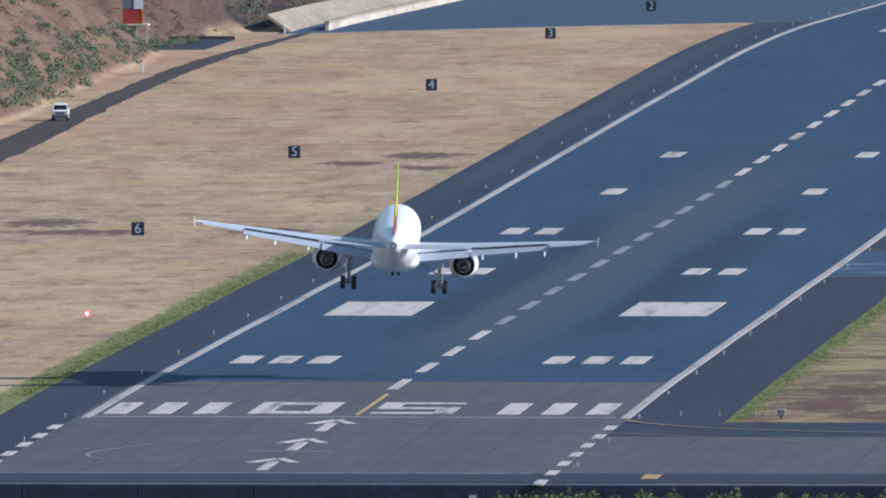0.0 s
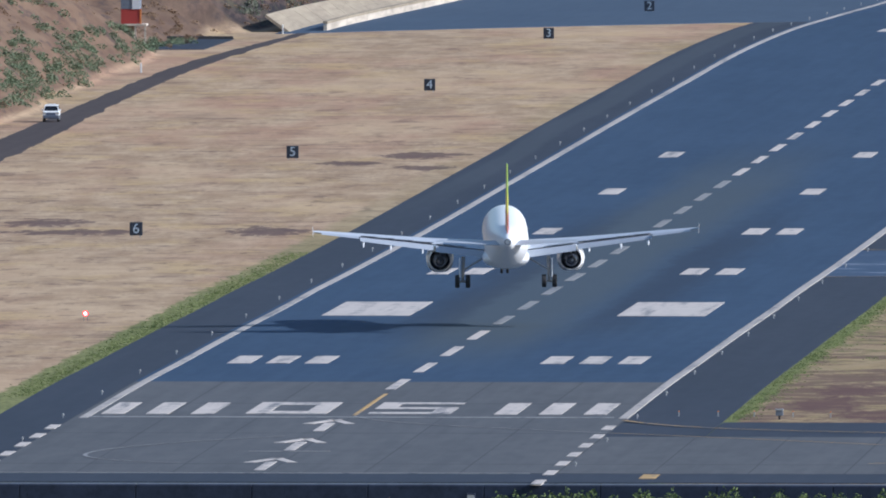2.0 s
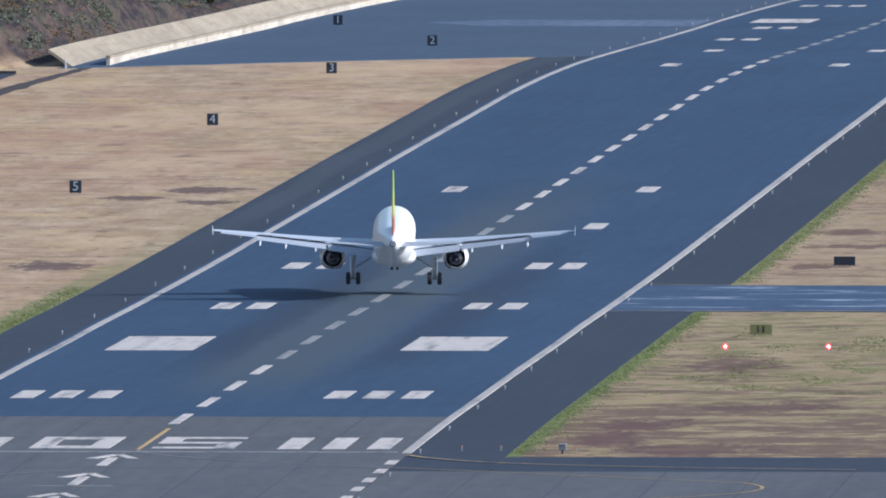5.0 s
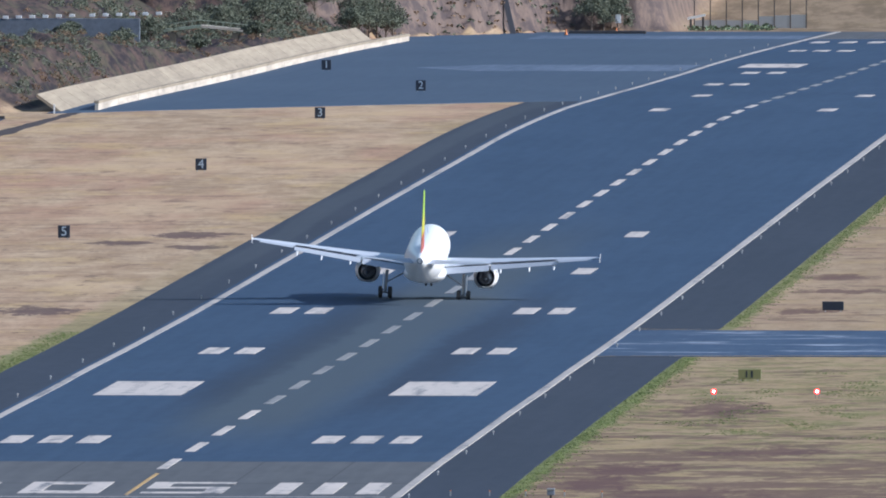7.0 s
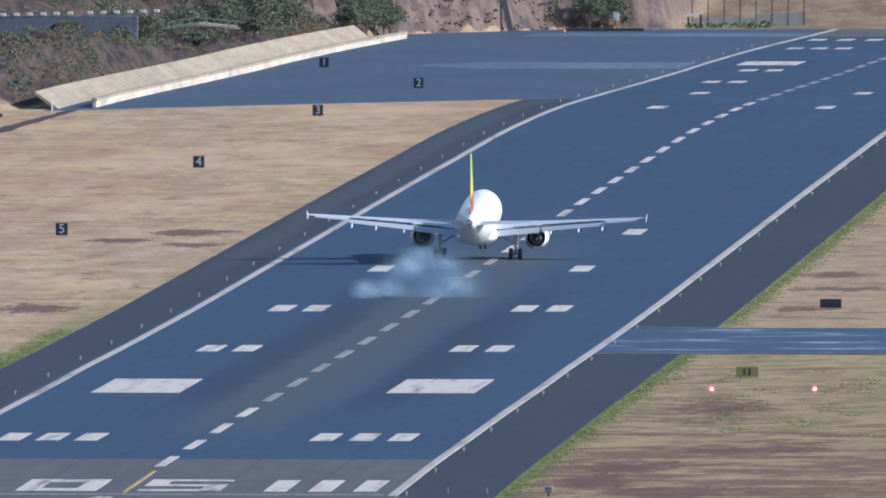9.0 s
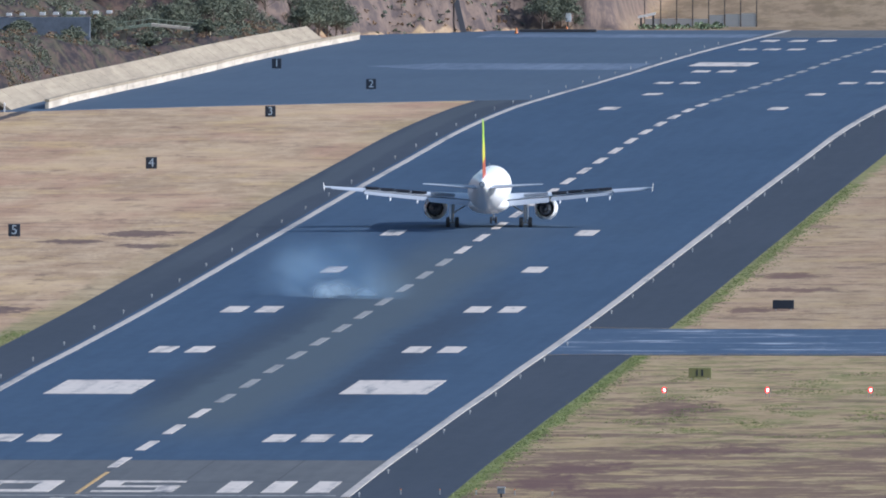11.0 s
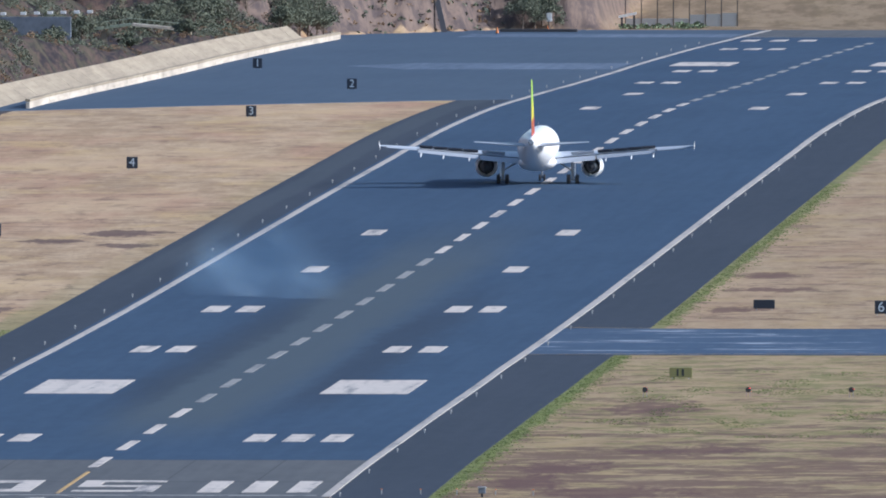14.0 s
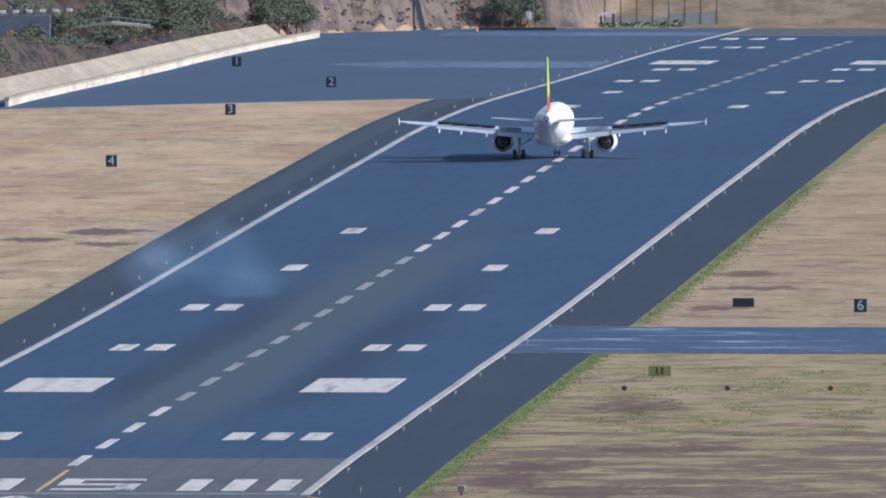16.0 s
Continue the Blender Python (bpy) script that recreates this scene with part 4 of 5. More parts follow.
part("white_panel", boxes(((0.0, -1.27, hz + 1.72), (0.90, -1.22, hz + 3.1))), WHITE_ENAMEL, hut)
part("corner_post", boxes(((0.9, -1.25, hz - 0.2), (1.08, -1.05, hz + 1.7))), ORANGE, hut)
part("ledge", boxes(((-0.9, -1.6, hz - 0.25), (1.7, 1.4, hz), 0.03)), CONCRETE_PALE, hut)
for dx in (1.42, 0.3):
    part("leg", boxes(((dx, -1.5, -0.6), (dx + 0.2, -1.3, hz - 0.25))), CONCRETE_PALE, hut)
part("footing", boxes(((-1.5, -1.0, -1.5), (0.2, 1.3, hz - 0.25))), CONCRETE, hut)

tagged(sheet("pavement", lambda y: -91.8 + 0.02 * (y - 1124), -84.2, 1126, 1182, 0.05, ASPHALT_SHOULDER), "dark asphalt parking patch below the hillside", "pavement", kind="structure")
low_wall = thing("low_wall", "low dark stone wall behind the parking patch", "wall", at=pose(-88, 1183, level(1183)))
part("wall", boxes(((-4.2, 0, -0.3), (3.6, 0.6, 0.35), 0.04)), DARK_STEEL, low_wall)

bx0, bx1, by = -113.5, -92.0, 1640
road_wall = thing("road_barrier", "dark roadside wall with a row of white marker blocks", "barrier", at=pose(0, by, 5.3))
part("wall", boxes(((bx0 - 14, 0, -6.0), (bx1 - 3.5, 1.0, -0.15), 0.03)), ROAD_STONE, road_wall)
for i in range(12):
    x = bx0 + 1.75 * i + (0.9 if i > 5 else 0)
    part("marker_block", boxes(((x, -0.1, -0.05 + 0.05 * i - 0.15), (x + 0.72, 0.5, 0.18 + 0.05 * i), 0.03)), WHITE_ENAMEL, road_wall)

deck = thing("footbridge", "pale green footbridge with railings over a cutting", "bridge", at=pose(0, 1800, 0))
for a, b in (((-106, 0.0), (-96.6, 1.1)), ((-96.6, 1.1), (-88.5, 0.3))):
    n = 8
    part("deck", loft([[(x, 0, z), (x, 3, z), (x, 3, z - 0.35), (x, 0, z - 0.35)] for x, z in (a, b)]), CONCRETE_PALE if a[0] > -100 else PALE_GREEN, deck)
    for k in range(n + 1):
        x, z = a[0] + (b[0] - a[0]) * k / n, a[1] + (b[1] - a[1]) * k / n
        part("rail_post", boxes(((x - 0.05, 0, z), (x + 0.05, 0.1, z + 0.62))), PALE_GREEN, deck)
    part("handrail", add_tube(bm_new(), (a[0], 0.05, a[1] + 0.65), (b[0], 0.05, b[1] + 0.65), 0.06, 0.06, 6), PALE_GREEN, deck)
for x in (-105, -100.5, -96, -92, -89):
    part("pier", boxes(((x - 0.4, 0.5, -6), (x + 0.4, 2.4, 0.0))), CONCRETE, deck)

post = thing("marker_post", "white marker post beside the service road", "post", at=pose(-84.8, 1025, level(1025)))
part("shaft", boxes(((-0.09, -0.09, -0.1), (0.09, 0.09, 1.1), 0.02)), WHITE_ENAMEL, post)
for x, y in ((-80.6, 1216), (-99.0, 1330), (-98.2, 1331)):
    copy_thing(post, pose(x, y, land(x, y)))

# ---- far runway end ----
stair = thing("cliff_stair", "dark steel stair climbing the far rock face", "stair", at=pose(-68.2, 2085, level(2085)))
part("flight", loft([[(x, 2.6 * z - 6, z), (x + 0.8, 2.6 * z - 6, z), (x + 0.8, 2.6 * z - 5.2, z), (x, 2.6 * z - 5.2, z)] for x, z in ((0.4, 0.0), (-1.6, 5.5))]), DARK_STEEL, stair)

board = thing("pole_sign", "white board on a dark pole beside the far runway end", "sign", at=pose(-53.9, 2115, level(2115)))
part("pole", add_tube(bm_new(), (0, 0, 0), (0, 0, 1.5), 0.08, 0.07, 8), DARK_STEEL, board)
part("board", boxes(((-0.35, -0.08, 1.3), (0.45, 0.08, 2.55), 0.03)), WHITE_ENAMEL, board)
cone = thing("traffic_cone", "orange marker cone on the far pavement", "cone", "marker cones", at=pose(-58.8, 2058, level(2058) + 0.07))
part("base", boxes(((-0.3, -0.3, 0), (0.3, 0.3, 0.06))), DARK_STEEL, cone)
part("shell", add_tube(bm_new(), (0, 0, 0.06), (0, 0, 0.85), 0.24, 0.06, 12), ORANGE, cone)
copy_thing(cone, pose(-52.7, 2084, level(2084) + 0.07))
kerb = thing("stop_wall", "low dark barrier across the old taxiway", "barrier", at=pose(-53.5, 2082, level(2082)))
part("wall", boxes(((-6.0, 0, 0), (5.2, 0.8, 0.5), 0.1)), DARK_STEEL, kerb)
gate = thing("boom_barrier", "white boom barrier propped at an angle", "barrier", at=pose(-43.5, 2140, land(-43.5, 2140)))
gz = -4.85 - land(-43.5, 2140)
part("boom", loft([[(x, 0, z), (x, 0.2, z), (x, 0.2, z + 0.35), (x, 0, z + 0.35)] for x, z in ((-1.3, gz - 0.1), (1.3, gz + 0.45))]), WHITE_ENAMEL, gate)
part("stand", boxes(((-1.0, 0.05, -0.2), (-0.7, 0.2, gz + 0.1))), DARK_STEEL, gate)
part("stand", boxes(((0.8, 0.05, -0.2), (1.1, 0.2, gz + 0.3))), DARK_STEEL, gate)
fence = thing("mesh_fence", "grey mesh fence panels on steel posts", "fence", at=pose(0, 2180, 0))
for i in range(8):
    x = -45.5 + 2.36 * i
    z = land(x, 2180)
    part("fence_post", boxes(((x - 0.07, -0.07, z - 0.3), (x + 0.07, 0.07, z + 5.2))), DARK_STEEL, fence)
    if i < 7:
        part("rail", boxes(((x, -0.03, z + 4.9), (x + 2.36, 0.03, z + 5.0))), DARK_STEEL, fence)
        part("infill", boxes(((x + 0.1, -0.02, z - 0.1), (x + 2.26, 0.02, z + (1.15 if i < 4 else 1.25 + 0.12 * i)))), GALVANISED, fence)

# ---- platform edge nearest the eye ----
# Dark navy stone: the shade on the near face is put into the colour.
STONE_SHADED = concrete("shade-darkened stone", (0.034, 0.045, 0.078), (0.018, 0.024, 0.042))
edge = thing("retaining_wall", "stone retaining wall in shade-dark colours below the pavement edge", "wall", kind="structure")
for i in range(24):
    x = -90 + 9 * i
    part("section", boxes(((x, -130.4, -12), (x + 8.97, -128.05, -1.66), 0.05)), STONE_SHADED, edge)
    part("coping", boxes(((x, -129.2, -1.655), (x + 8.97, -128.05, -1.60), 0.02)), ROAD_STONE, edge)


def hedge(spots, material, label, size=0.16, leaves=70):
    verts, faces = [], []
    for x, y, base, r, h in spots:
        tuft(verts, faces, (x, y, base), r, h, int(leaves * r * h), size)
    return tagged(from_lists("bank_bushes", verts, faces, material), label, "bushes", kind="stuff")


spots = [(rng.uniform(19, 62), rng.uniform(-133.5, -131.2), -4.35, rng.uniform(0.7, 1.3), rng.uniform(1.7, 3.0)) for _ in range(90)]
hedge(spots, BUSH_GREEN, "leafy green bushes below the retaining wall", 0.2, 75)
spots = [(rng.uniform(-60, 62), rng.uniform(-135, -131.5), -4.9, rng.uniform(0.8, 1.5), rng.uniform(1.3, 2.6)) for _ in range(110)]
hedge(spots, SCRUB_DRY, "dark dry scrub below the retaining wall", 0.2, 45)
cabinet = thing("utility_cabinet", "small grey utility cabinet at the wall top", "cabinet", at=pose(17.0, -130.9, -4.0))
part("body", boxes(((-0.34, -0.3, 0), (0.34, 0.3, 1.75), 0.03)), STONE_SHADED, cabinet)
part("door", boxes(((-0.27, -0.33, 0.7), (0.27, -0.305, 1.62), 0.01)), GALVANISED, cabinet)
part("plinth", boxes(((-0.4, -0.36, -3.0), (0.4, 0.36, 0.02))), STONE_SHADED, cabinet)
box = thing("junction_box", "grey junction box on a post beside the grass corner", "junction box", at=pose(34.9, -2.5, land(34.9, -2.5)))
part("housing", boxes(((-0.30, -0.2, 0.30), (0.30, 0.2, 0.72), 0.03)), ROAD_STONE, box)
part("lid", boxes(((-0.34, -0.24, 0.724), (0.34, 0.24, 0.86), 0.03)), GALVANISED, box, "pale galvanised lid")
part("post", boxes(((-0.08, -0.08, -0.1), (0.08, 0.08, 0.36))), DARK_STEEL, box)


STAKES = ((26.5, 2.2), (29.7, 2.0), (32.6, 3.0), (35.8, 2.0), (38.9, 1.0))
stake = thing("marker_stake", "short pale marker stake by the pavement corner", "stake", "marker stakes", at=pose(*STAKES[0], level(STAKES[0][1])))
part("shaft", boxes(((-0.045, -0.045, -0.1), (0.045, 0.045, 0.42), 0.01)), LAMP_WHITE, stake)
part("cap", boxes(((-0.06, -0.06, 0.42), (0.06, 0.06, 0.50), 0.01)), ORANGE, stake)
for x, y in STAKES[1:]:
    copy_thing(stake, pose(x, y, level(y)))


# ---- standing grass ----
GRASS_GREEN = leaf_material("green verge grass", (0.120, 0.160, 0.055), (0.230, 0.260, 0.105))


def grass(label, count, place, material, tall):
    verts, faces = [], []
    for _ in range(count):
        x, y = place()
        z = land(x, y)
        for _k in range(3):
            a, h, w = rng.uniform(0, 6.283), tall * rng.uniform(0.5, 1.3), rng.uniform(0.04, 0.16)
            dx, dy = math.cos(a) * w, math.sin(a) * w * 0.4
            px, py = x + rng.gauss(0, 0.35), y + rng.gauss(0, 0.8)
            n = len(verts)
            verts += [(px - dx, py - dy, z - 0.02), (px + dx, py + dy, z - 0.02), (px + dx * 0.6 + rng.gauss(0, 0.05), py + dy, z + h), (px - dx * 0.5, py - dy, z + h * 0.8)]
            faces.append((n, n + 1, n + 2, n + 3))
    return tagged(from_lists("grass", verts, faces, material), label, "grass", kind="stuff")


def clumpy(xr, yr, seed, cut):
    def pick():
        while True:
            x, y = rng.uniform(*xr), rng.uniform(*yr)
            if noise.noise(Vector((x * 0.25, y * 0.05, seed))) > cut:
                return x, y
    return pick


grass("low tufts of green grass on the verge", 1600, clumpy((36, 62), (130, 320), 9.0, 0.18), GRASS_GREEN, 0.04)


def verge(side):
    def pick():
        y = rng.uniform(-4, 900) if side > 0 else rng.uniform(40, 420)
        return side * ((30.9 if side > 0 else 29.3) + abs(rng.gauss(0, 0.9))), y
    return pick


def right_verge():
    while True:
        x, y = verge(1)()
        if not 348 < y < 440:
            return x, y


grass("green grass fringe along the pavement", 3500, right_verge, GRASS_GREEN, 0.05)
grass("green grass fringe along the pavement", 2200, verge(-1), GRASS_GREEN, 0.05)

# ---- approach lights beside the runway ----
RED_GLOW = glowing("red signal glass, lit", (1.0, 0.015, 0.02), 4.0)
HOT_GLOW = glowing("hot signal core, lit", (1.0, 0.5, 0.45), 8.0)
papi_lenses = []
for x, y in ((38.3, 234.2), (47.4, 234.7), (56.5, 235.2), (65.6, 235.7), (-37.0, 226.0), (-46.1, 226.3), (-55.2, 226.6)):
    ob = thing("approach_light", "approach slope light unit on short legs with a red lens", "approach light", "approach slope lights", at=pose(x, y, land(x, y)))
    part("housing", boxes(((-0.22, -0.1, 0.50), (0.22, 0.9, 0.80), 0.04)), DARK_STEEL, ob)
    for dx in (-0.16, 0.16):
        part("leg", boxes(((dx - 0.035, 0.1, -0.1), (dx + 0.035, 0.17, 0.5))), LAMP_WHITE, ob)
    # Oversized red disc and hot core take in the lamp's bloom.
    lens = part("lens_drum", add_tube(bm_new(), (0, -0.04, 0), (0, 0.0, 0), 0.24, 0.24, 20), RED_GLOW, ob, "glowing red lens disc widened by its bloom")
    part("core", add_tube(bm_new(), (0, -0.055, 0), (0, -0.042, 0), 0.13, 0.13, 14), HOT_GLOW, lens)
    # Added dark disc, hides the glow once the lens has turned.
    part("glow_cover", add_tube(bm_new(), (0, 0.032, 0), (0, 0.05, 0), 0.24, 0.24, 20), DARK_STEEL, lens)
    papi_lenses.append(lens)


# ---- the patrol car ----
def patrol_car():
    ob = thing("patrol_car", "white four-wheel-drive patrol car on the service road", "car", at=pose(-81.4, 840, level(840) + 0.05))
    prof = [(-2.2, 0.55), (-2.2, 1.05), (-2.05, 1.12), (2.05, 1.12), (2.2, 1.0), (2.2, 0.55)]
    rows = [[(x * w, y, z) for y, z in prof] for x, w in ((-0.87, 1), (0.87, 1))]
    bm = loft(rows)
    bmesh.ops.bevel(bm, geom=list(bm.edges), offset=0.06, segments=2, affect="EDGES")
    part("body", bm, BODY_WHITE, ob)
    cab = [(-1.0, 1.1), (-0.45, 1.74), (1.75, 1.76), (2.05, 1.1)]
    bm = loft([[(x * (1 if z < 1.3 else 0.86), y, z) for y, z in cab] for x in (-0.82, 0.82)])
    part("cabin", bm, BODY_WHITE, ob)
    part("windscreen", loft([[(x * 0.9, -0.97, 1.17), (x * 0.82, -0.53, 1.66), (x * 0.82, -0.50, 1.66), (x * 0.9, -0.94, 1.15)] for x in (-0.80, 0.80)]), GLASS_DARK, ob)
    for s in (-1, 1):
        part("side_window", loft([[(s * 0.84, y0, 1.18), (s * 0.87, y1, 1.18), (s * 0.74, y1 * 0.92, 1.66), (s * 0.72, y0 + 0.35, 1.66)] for y0, y1 in ((-0.8, 1.7), (-0.79, 1.69))]), GLASS_DARK, ob)
        part("headlight", boxes(((s * 0.72 - 0.16, -2.24, 0.84), (s * 0.72 + 0.16, -2.19, 1.02), 0.02)), CHROME, ob)
        part("mirror", boxes(((s * 0.93 - 0.09, -0.75, 1.15), (s * 0.93 + 0.09, -0.62, 1.33), 0.03)), BODY_WHITE, ob)
        for y in (-1.35, 1.35):
            w = part("wheel", add_tube(bm_new(), (s * 0.66, y, 0.37), (s * 0.88, y, 0.37), 0.37, 0.37, 20), RUBBER, ob)
            part("rim", add_tube(bm_new(), (s * 0.87, y, 0.37), (s * 0.895, y, 0.37), 0.22, 0.2, 14), GALVANISED, w)
    part("grille", boxes(((-0.52, -2.24, 0.72), (0.52, -2.19, 1.0), 0.02)), DARK_INSIDE, ob)
    part("bumper", boxes(((-0.86, -2.30, 0.34), (0.86, -2.02, 0.72), 0.06)), DARK_INSIDE, ob)
    part("light_bar", boxes(((-0.5, -0.2, 1.77), (0.5, 0.1, 1.88), 0.03)), WHITE_ENAMEL, ob)
    return ob


car = patrol_car()


# ---- tyre smoke ----
def smoke_material(name, dense, color):
    """Thin smoke: mostly clear, thicker towards the middle of each wisp."""
    m = bpy.data.materials.new(name)
    m.use_nodes = True
    t = m.node_tree
    t.nodes.clear()
    out, mix, clear = t.nodes.new("ShaderNodeOutputMaterial"), t.nodes.new("ShaderNodeMixShader"), t.nodes.new("ShaderNodeBsdfTransparent")
    add, dif, tra = t.nodes.new("ShaderNodeMixShader"), t.nodes.new("ShaderNodeBsdfDiffuse"), t.nodes.new("ShaderNodeBsdfTranslucent")
    dif.inputs[0].default_value = tra.inputs[0].default_value = color
    t.links.new(dif.outputs[0], add.inputs[1])
    t.links.new(tra.outputs[0], add.inputs[2])
    co, grad, noi, rng_ = t.nodes.new("ShaderNodeTexCoord"), t.nodes.new("ShaderNodeTexGradient"), t.nodes.new("ShaderNodeTexNoise"), t.nodes.new("ShaderNodeMapRange")
    grad.gradient_type = "SPHERICAL"
    noi.inputs["Scale"].default_value, noi.inputs["Detail"].default_value = 1.1, 4
    info = t.nodes.new("ShaderNodeObjectInfo")
    shift = t.nodes.new("ShaderNodeVectorMath")
    shift.operation = "ADD"
    t.links.new(co.outputs["Object"], shift.inputs[0])
    t.links.new(info.outputs["Random"], shift.inputs[1])
    t.links.new(shift.outputs[0], noi.inputs["Vector"])
    t.links.new(co.outputs["Object"], grad.inputs[0])
    rng_.interpolation_type = "SMOOTHSTEP"
    t.links.new(grad.outputs["Fac"], rng_.inputs[0])
    for i, v in enumerate((0.0, 0.9, 0.0, dense)):
        rng_.inputs[i + 1].default_value = v
    nr, mul = t.nodes.new("ShaderNodeMapRange"), t.nodes.new("ShaderNodeMath")
    t.links.new(noi.outputs[0], nr.inputs[0])
    for i, v in enumerate((0.3, 0.7, 0.62, 1.0)):
        nr.inputs[i + 1].default_value = v
    mul.operation = "MULTIPLY"
    t.links.new(rng_.outputs[0], mul.inputs[0])
    t.links.new(nr.outputs[0], mul.inputs[1])
    t.links.new(mul.outputs[0], mix.inputs[0])
    t.links.new(clear.outputs[0], mix.inputs[1])
    t.links.new(add.outputs[0], mix.inputs[2])
    t.links.new(mix.outputs[0], out.inputs[0])
    return m


SMOKE = smoke_material("white tyre smoke", 0.64, (0.62, 0.78, 0.92, 1))
MID_SMOKE = smoke_material("pale tyre smoke", 0.38, (0.52, 0.70, 0.90, 1))
THIN_SMOKE = smoke_material("thin blue tyre smoke", 0.26, (0.44, 0.64, 0.86, 1))
smoke = thing("tyre_smoke", "thin blue-white tyre smoke drifting over the runway", "smoke")


def wisp_mesh(material):
    """A curled sheet of unit radius; its rim is clear."""
    verts, faces = [(0, 0, 0)], []
    n, rings = 20, 5
    for j in range(1, rings + 1):
        r = j / rings
        for i in range(n):
            a = 2 * math.pi * i / n
            verts.append((r * math.cos(a) * 0.99, 0.14 * r * r + 0.03 * math.sin(2 * a), r * math.sin(a) * 0.99))
    for i in range(n):
        faces.append((0, 1 + i, 1 + (i + 1) % n))
    for j in range(rings - 1):
        for i in range(n):
            a, b = 1 + j * n, 1 + (j + 1) * n
            faces.append((a + i, b + i, b + (i + 1) % n, a + (i + 1) % n))
    me = bpy.data.meshes.new("wisp")
    me.from_pydata(verts, [], faces)
    me.polygons.foreach_set("use_smooth", [True] * len(me.polygons))
    me.materials.append(material)
    return me


wisps = []
wr = random.Random(11)
for mesh, count, sizes, births, lasts in ((wisp_mesh(SMOKE), 7, (1.6, 2.3), (6.75, 7.7), (1.6, 2.4)), (wisp_mesh(MID_SMOKE), 3, (2.1, 2.8), (7.6, 8.6), (3.6, 6.0)), (wisp_mesh(THIN_SMOKE), 5, (3.6, 4.8), (8.3, 9.8), (20.0, 22.0))):
    for i in range(count):
        ob = new("wisp", mesh)
        ob.parent = smoke
        size = wr.uniform(*sizes)
        ob.scale = (size * wr.uniform(1.1, 1.6), size, size * wr.uniform(0.75, 0.95))
        across = (i + wr.uniform(0.1, 0.9)) / count
        born = births[0] + (births[1] - births[0]) * (0.6 * across + 0.4 * wr.random())
        wisps.append((ob, born, born + wr.uniform(*lasts), across ** 1.25, wr.uniform(0.1, 0.75), wr.uniform(-6, 7), wr.uniform(-25, 25), wr.uniform(-8, 8), size))

# seconds, right edge, left edge and height of the whole cloud
CLOUD = ((7.0, 3.5, -0.5, 1.2), (7.5, 5.0, -3.6, 2.2), (8.0, 5.2, -5.6, 2.8), (8.5, 4.2, -6.6, 3.4), (9.0, 3.0, -8.5, 4.6), (10.1, 1.6, -11.0, 5.4), (12.5, -1.5, -16.4, 7.0), (16.0, -8.0, -23.0, 7.4))


def cloud_at(t):
    for a, b in zip(CLOUD, CLOUD[1:]):
        if t <= b[0]:
            break
    k = max(0.0, (t - a[0]) / (b[0] - a[0]))
    return [p + (q - p) * k for p, q in zip(a[1:], b[1:])]


# ---- everything that moves ----
FLIGHT = (   # seconds, x, y, z of the wheels' foot point, nose up, right wing down, nose left
    (0.0, -1.31, 78.13, 7.37, 2.93, 2.99, 2.73),
    (0.5, -0.48, 111.22, 6.36, 2.63, -0.71, 2.54),
    (1.0, 0.31, 144.08, 5.40, 2.22, -2.21, 2.88),
    (1.5, 0.71, 176.68, 4.54, 2.31, -0.96, 3.34),
    (2.0, 1.07, 209.10, 3.71, 2.56, -0.49, 3.68),
    (2.5, 1.40, 241.21, 2.76, 3.40, -1.25, 3.30),
    (3.0, 1.58, 273.10, 1.99, 3.76, -2.43, 3.41),
    (3.5, 1.62, 304.72, 1.66, 4.16, -2.66, 2.78),
    (4.0, 1.40, 336.05, 1.43, 3.89, -2.67, 2.52),
    (4.5, 1.05, 367.15, 1.50, 3.94, -1.61, 2.72),
    (5.0, 0.52, 397.94, 1.46, 3.15, 0.13, 2.67),
    (7.5, -1.76, 547.47, 0.72, 3.31, 3.21, 0.75),
    (8.0, -1.73, 576.49, 1.04, 3.41, 0.80, 0.42),
    (8.5, -1.76, 604.84, 1.00, 2.52, 0.67, 0.15),
    (9.0, -1.83, 633.33, 1.10, 2.77, 0.57, 0.38),
    (9.5, -1.54, 661.13, 1.11, 2.30, 0.12, 0.34),
    (10.0, -1.35, 688.62, 1.19, 0.95, 0.20, 0.63),
    (12.5, -0.73, 820.96, 1.74, 0.24, 0.00, 0.45),
    (13.5, -0.88, 871.16, 1.93, 0.24, 0.00, 0.45),
    (14.5, -0.80, 919.89, 2.16, 0.24, 0.00, 0.45),
    (15.5, -0.84, 966.72, 2.30, 0.24, 0.00, 0.45),
    (16.0, -1.00, 989.30, 2.30, 0.24, 0.00, 0.45),
)


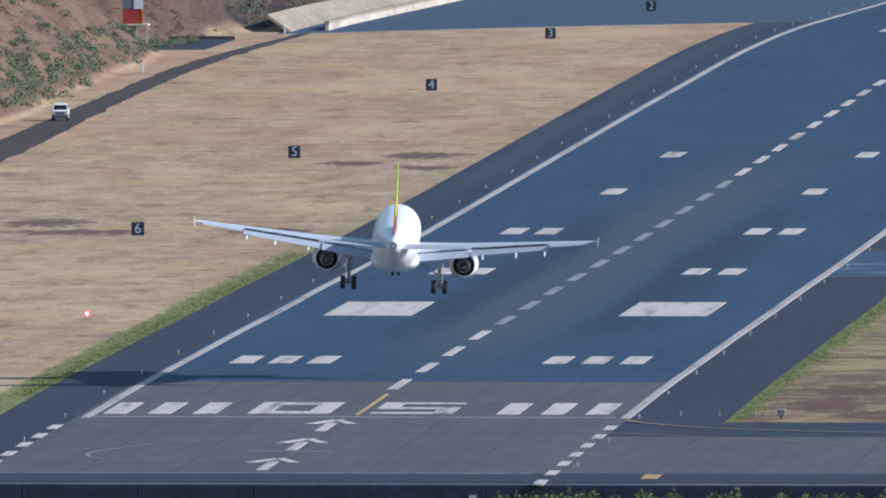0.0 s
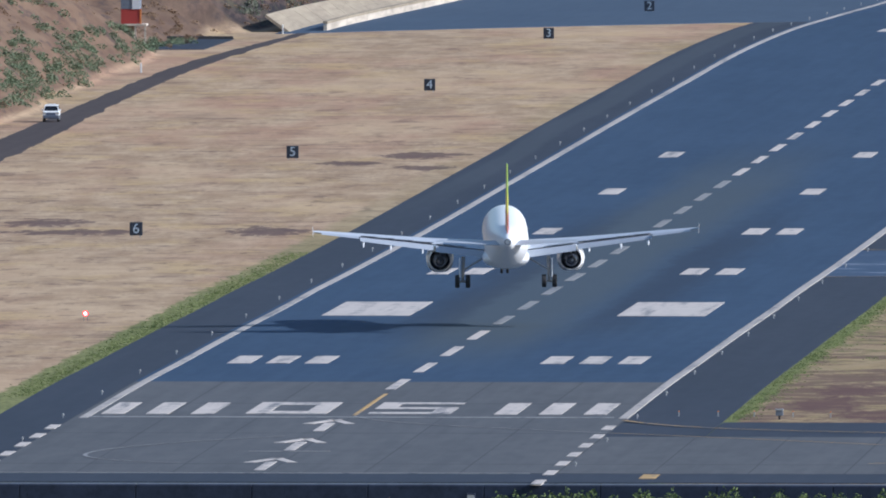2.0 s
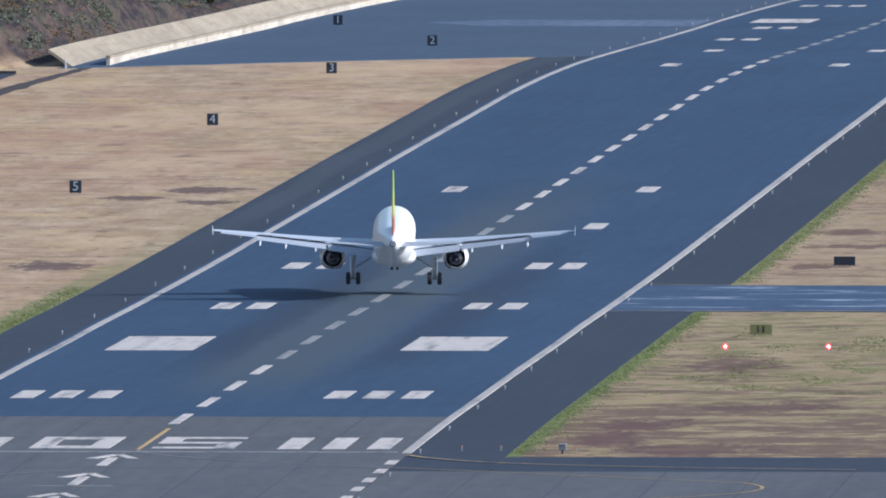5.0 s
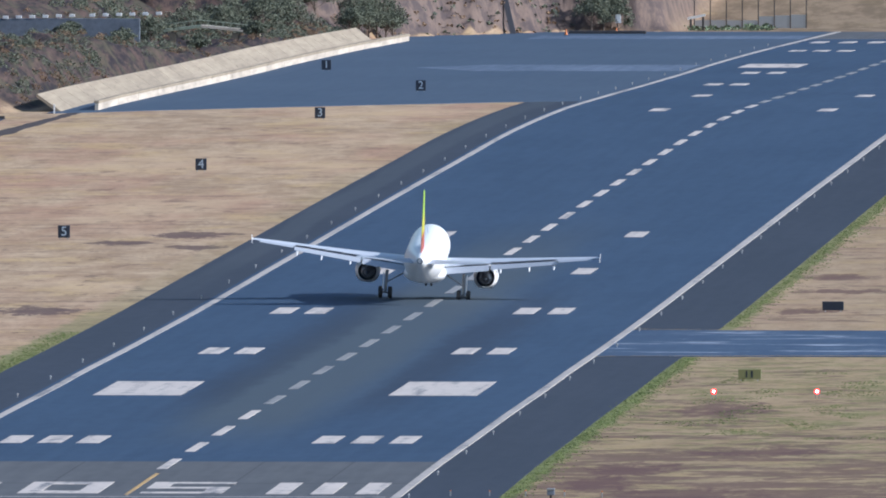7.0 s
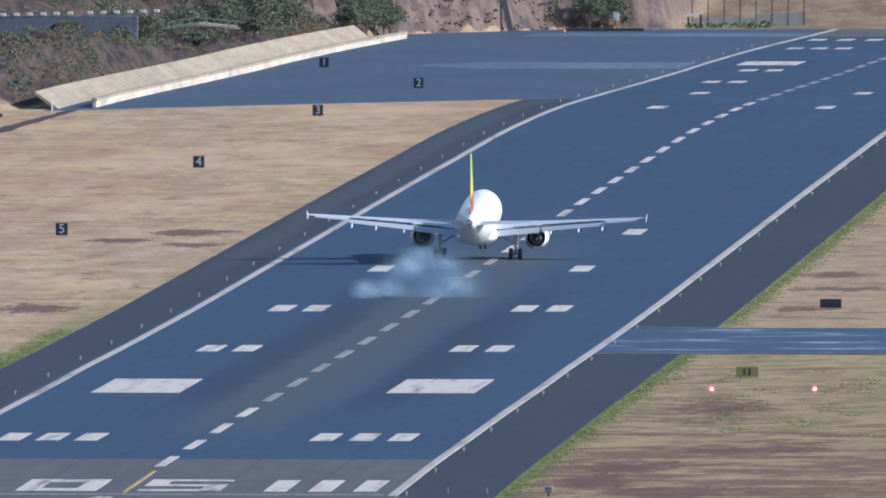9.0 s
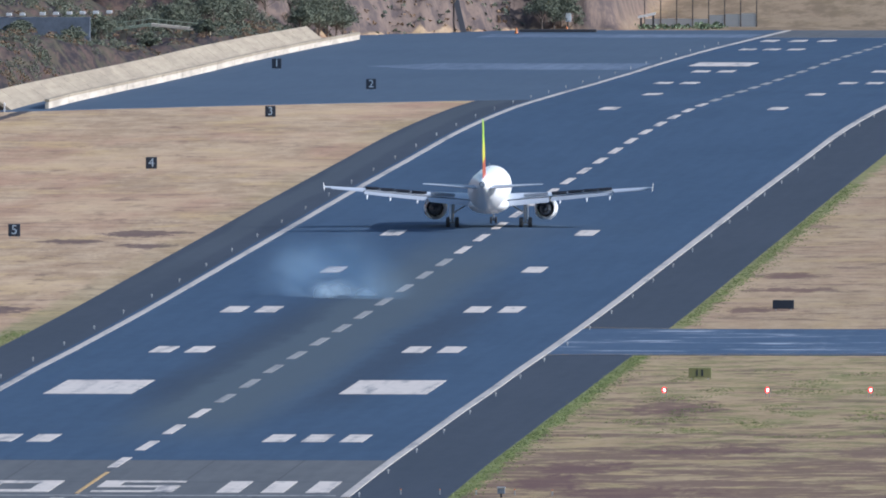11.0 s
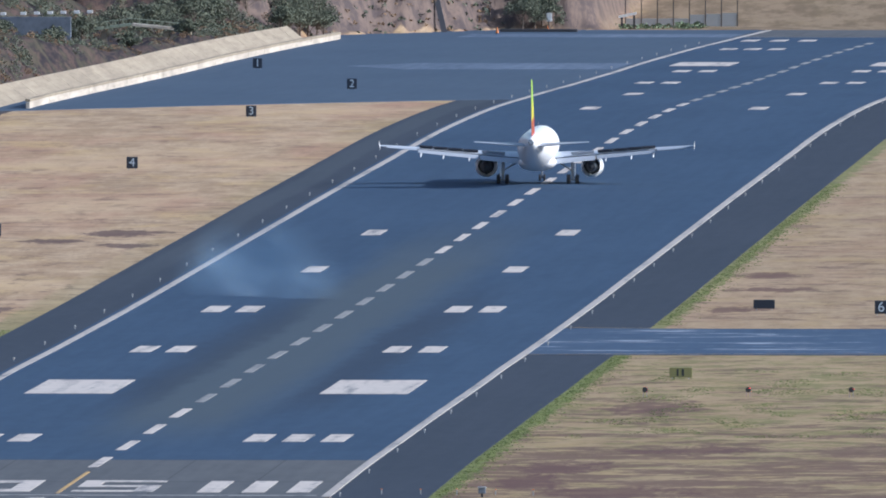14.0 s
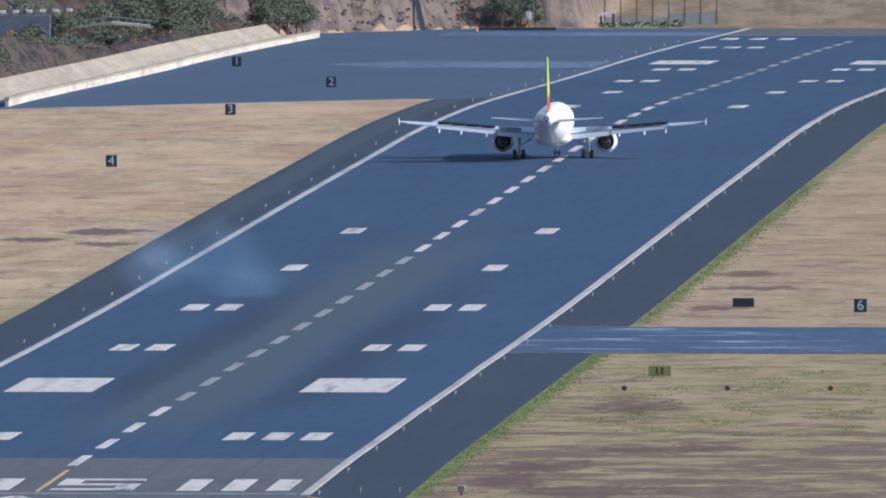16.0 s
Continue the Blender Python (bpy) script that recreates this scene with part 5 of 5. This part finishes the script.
def motions():
    walk(jet, [(t, pose(x, y, z, p, r, h)) for t, x, y, z, p, r, h in FLIGHT])
    for s, wing in jet_wings.items():              # wings bend up in flight and settle on the ground
        walk(wing, [(t, pose(0, 0, 0, 0, -s * a, 0)) for t, a in ((0, 2.1), (7.3, 2.1), (8.4, 1.3), (9.4, 0.1), (12.3, 0.0), (16, 0.0))])
    for leg in jet_legs:                           # the oleo legs take up the weight
        walk(leg, [(t, pose(0, 0, a)) for t, a in ((0, -0.45), (7.4, -0.45), (8.4, -0.30), (9.4, -0.15), (16, -0.15))])
    for door, at, tan in jet_sleeves:              # the reverser doors swing open
        walk(door, [(t, Matrix.Translation(at) @ Matrix.Rotation(radians(a), 4, tan)) for t, a in ((0, 0), (9.3, 0), (9.8, 28), (10.3, 46), (12.3, 48), (16, 48))])
    for panel_, at, hinge in jet_spoilers:
        walk(panel_, [(t, Matrix.Translation(at) @ Matrix.Rotation(radians(-a), 4, hinge)) for t, a in ((0, 0), (8.9, 0), (9.4, 20), (9.9, 30), (12.3, 32), (16, 32))])
    walk(car, [(t, pose(-81.4 - 0.26 * t, 840 - 1.9 * t, level(840 - 1.9 * t) + 0.05, 0, 0, 2)) for t in (0, 4, 8, 12, 16)])
    for lens in papi_lenses:                       # discs turn their dark backs to the eye, which puts the lamps out
        walk(lens, [(t, pose(0, -0.13, 0.66, 0, 0, a)) for t, a in ((0, 0), (10.3, 0), (11.0, 45), (11.5, 80), (12.6, 86), (13.3, 130), (14.0, 178), (16, 180))])
    for ob, born, ends, across, high, dy, turn, tilt, size in wisps:
        rows = []
        for t in sorted({0.0, born - 0.5, born - 0.12, born + 0.12, 16.0, *(v for v in (7.5, 8.0, 8.5, 9.0, 9.6, 10.2, 11.2, 12.3, 13.4, 14.6) if v > born + 0.3)}):
            right, left, top = cloud_at(t)
            z = level(519) + (max(size * 0.3, high * top) if t > born else -size - 2.5)
            z -= max(0.0, t - ends) * (1.1 + 0.5 * size)     # spent wisps settle and are gone
            rows.append((t, pose(right + (left - right) * (0.10 + 0.80 * across), 519 + dy, z, tilt, 3 * math.sin(t + dy), turn)))
        keep = tuple(ob.scale)
        walk(ob, rows)
        ob.scale = keep


motions()
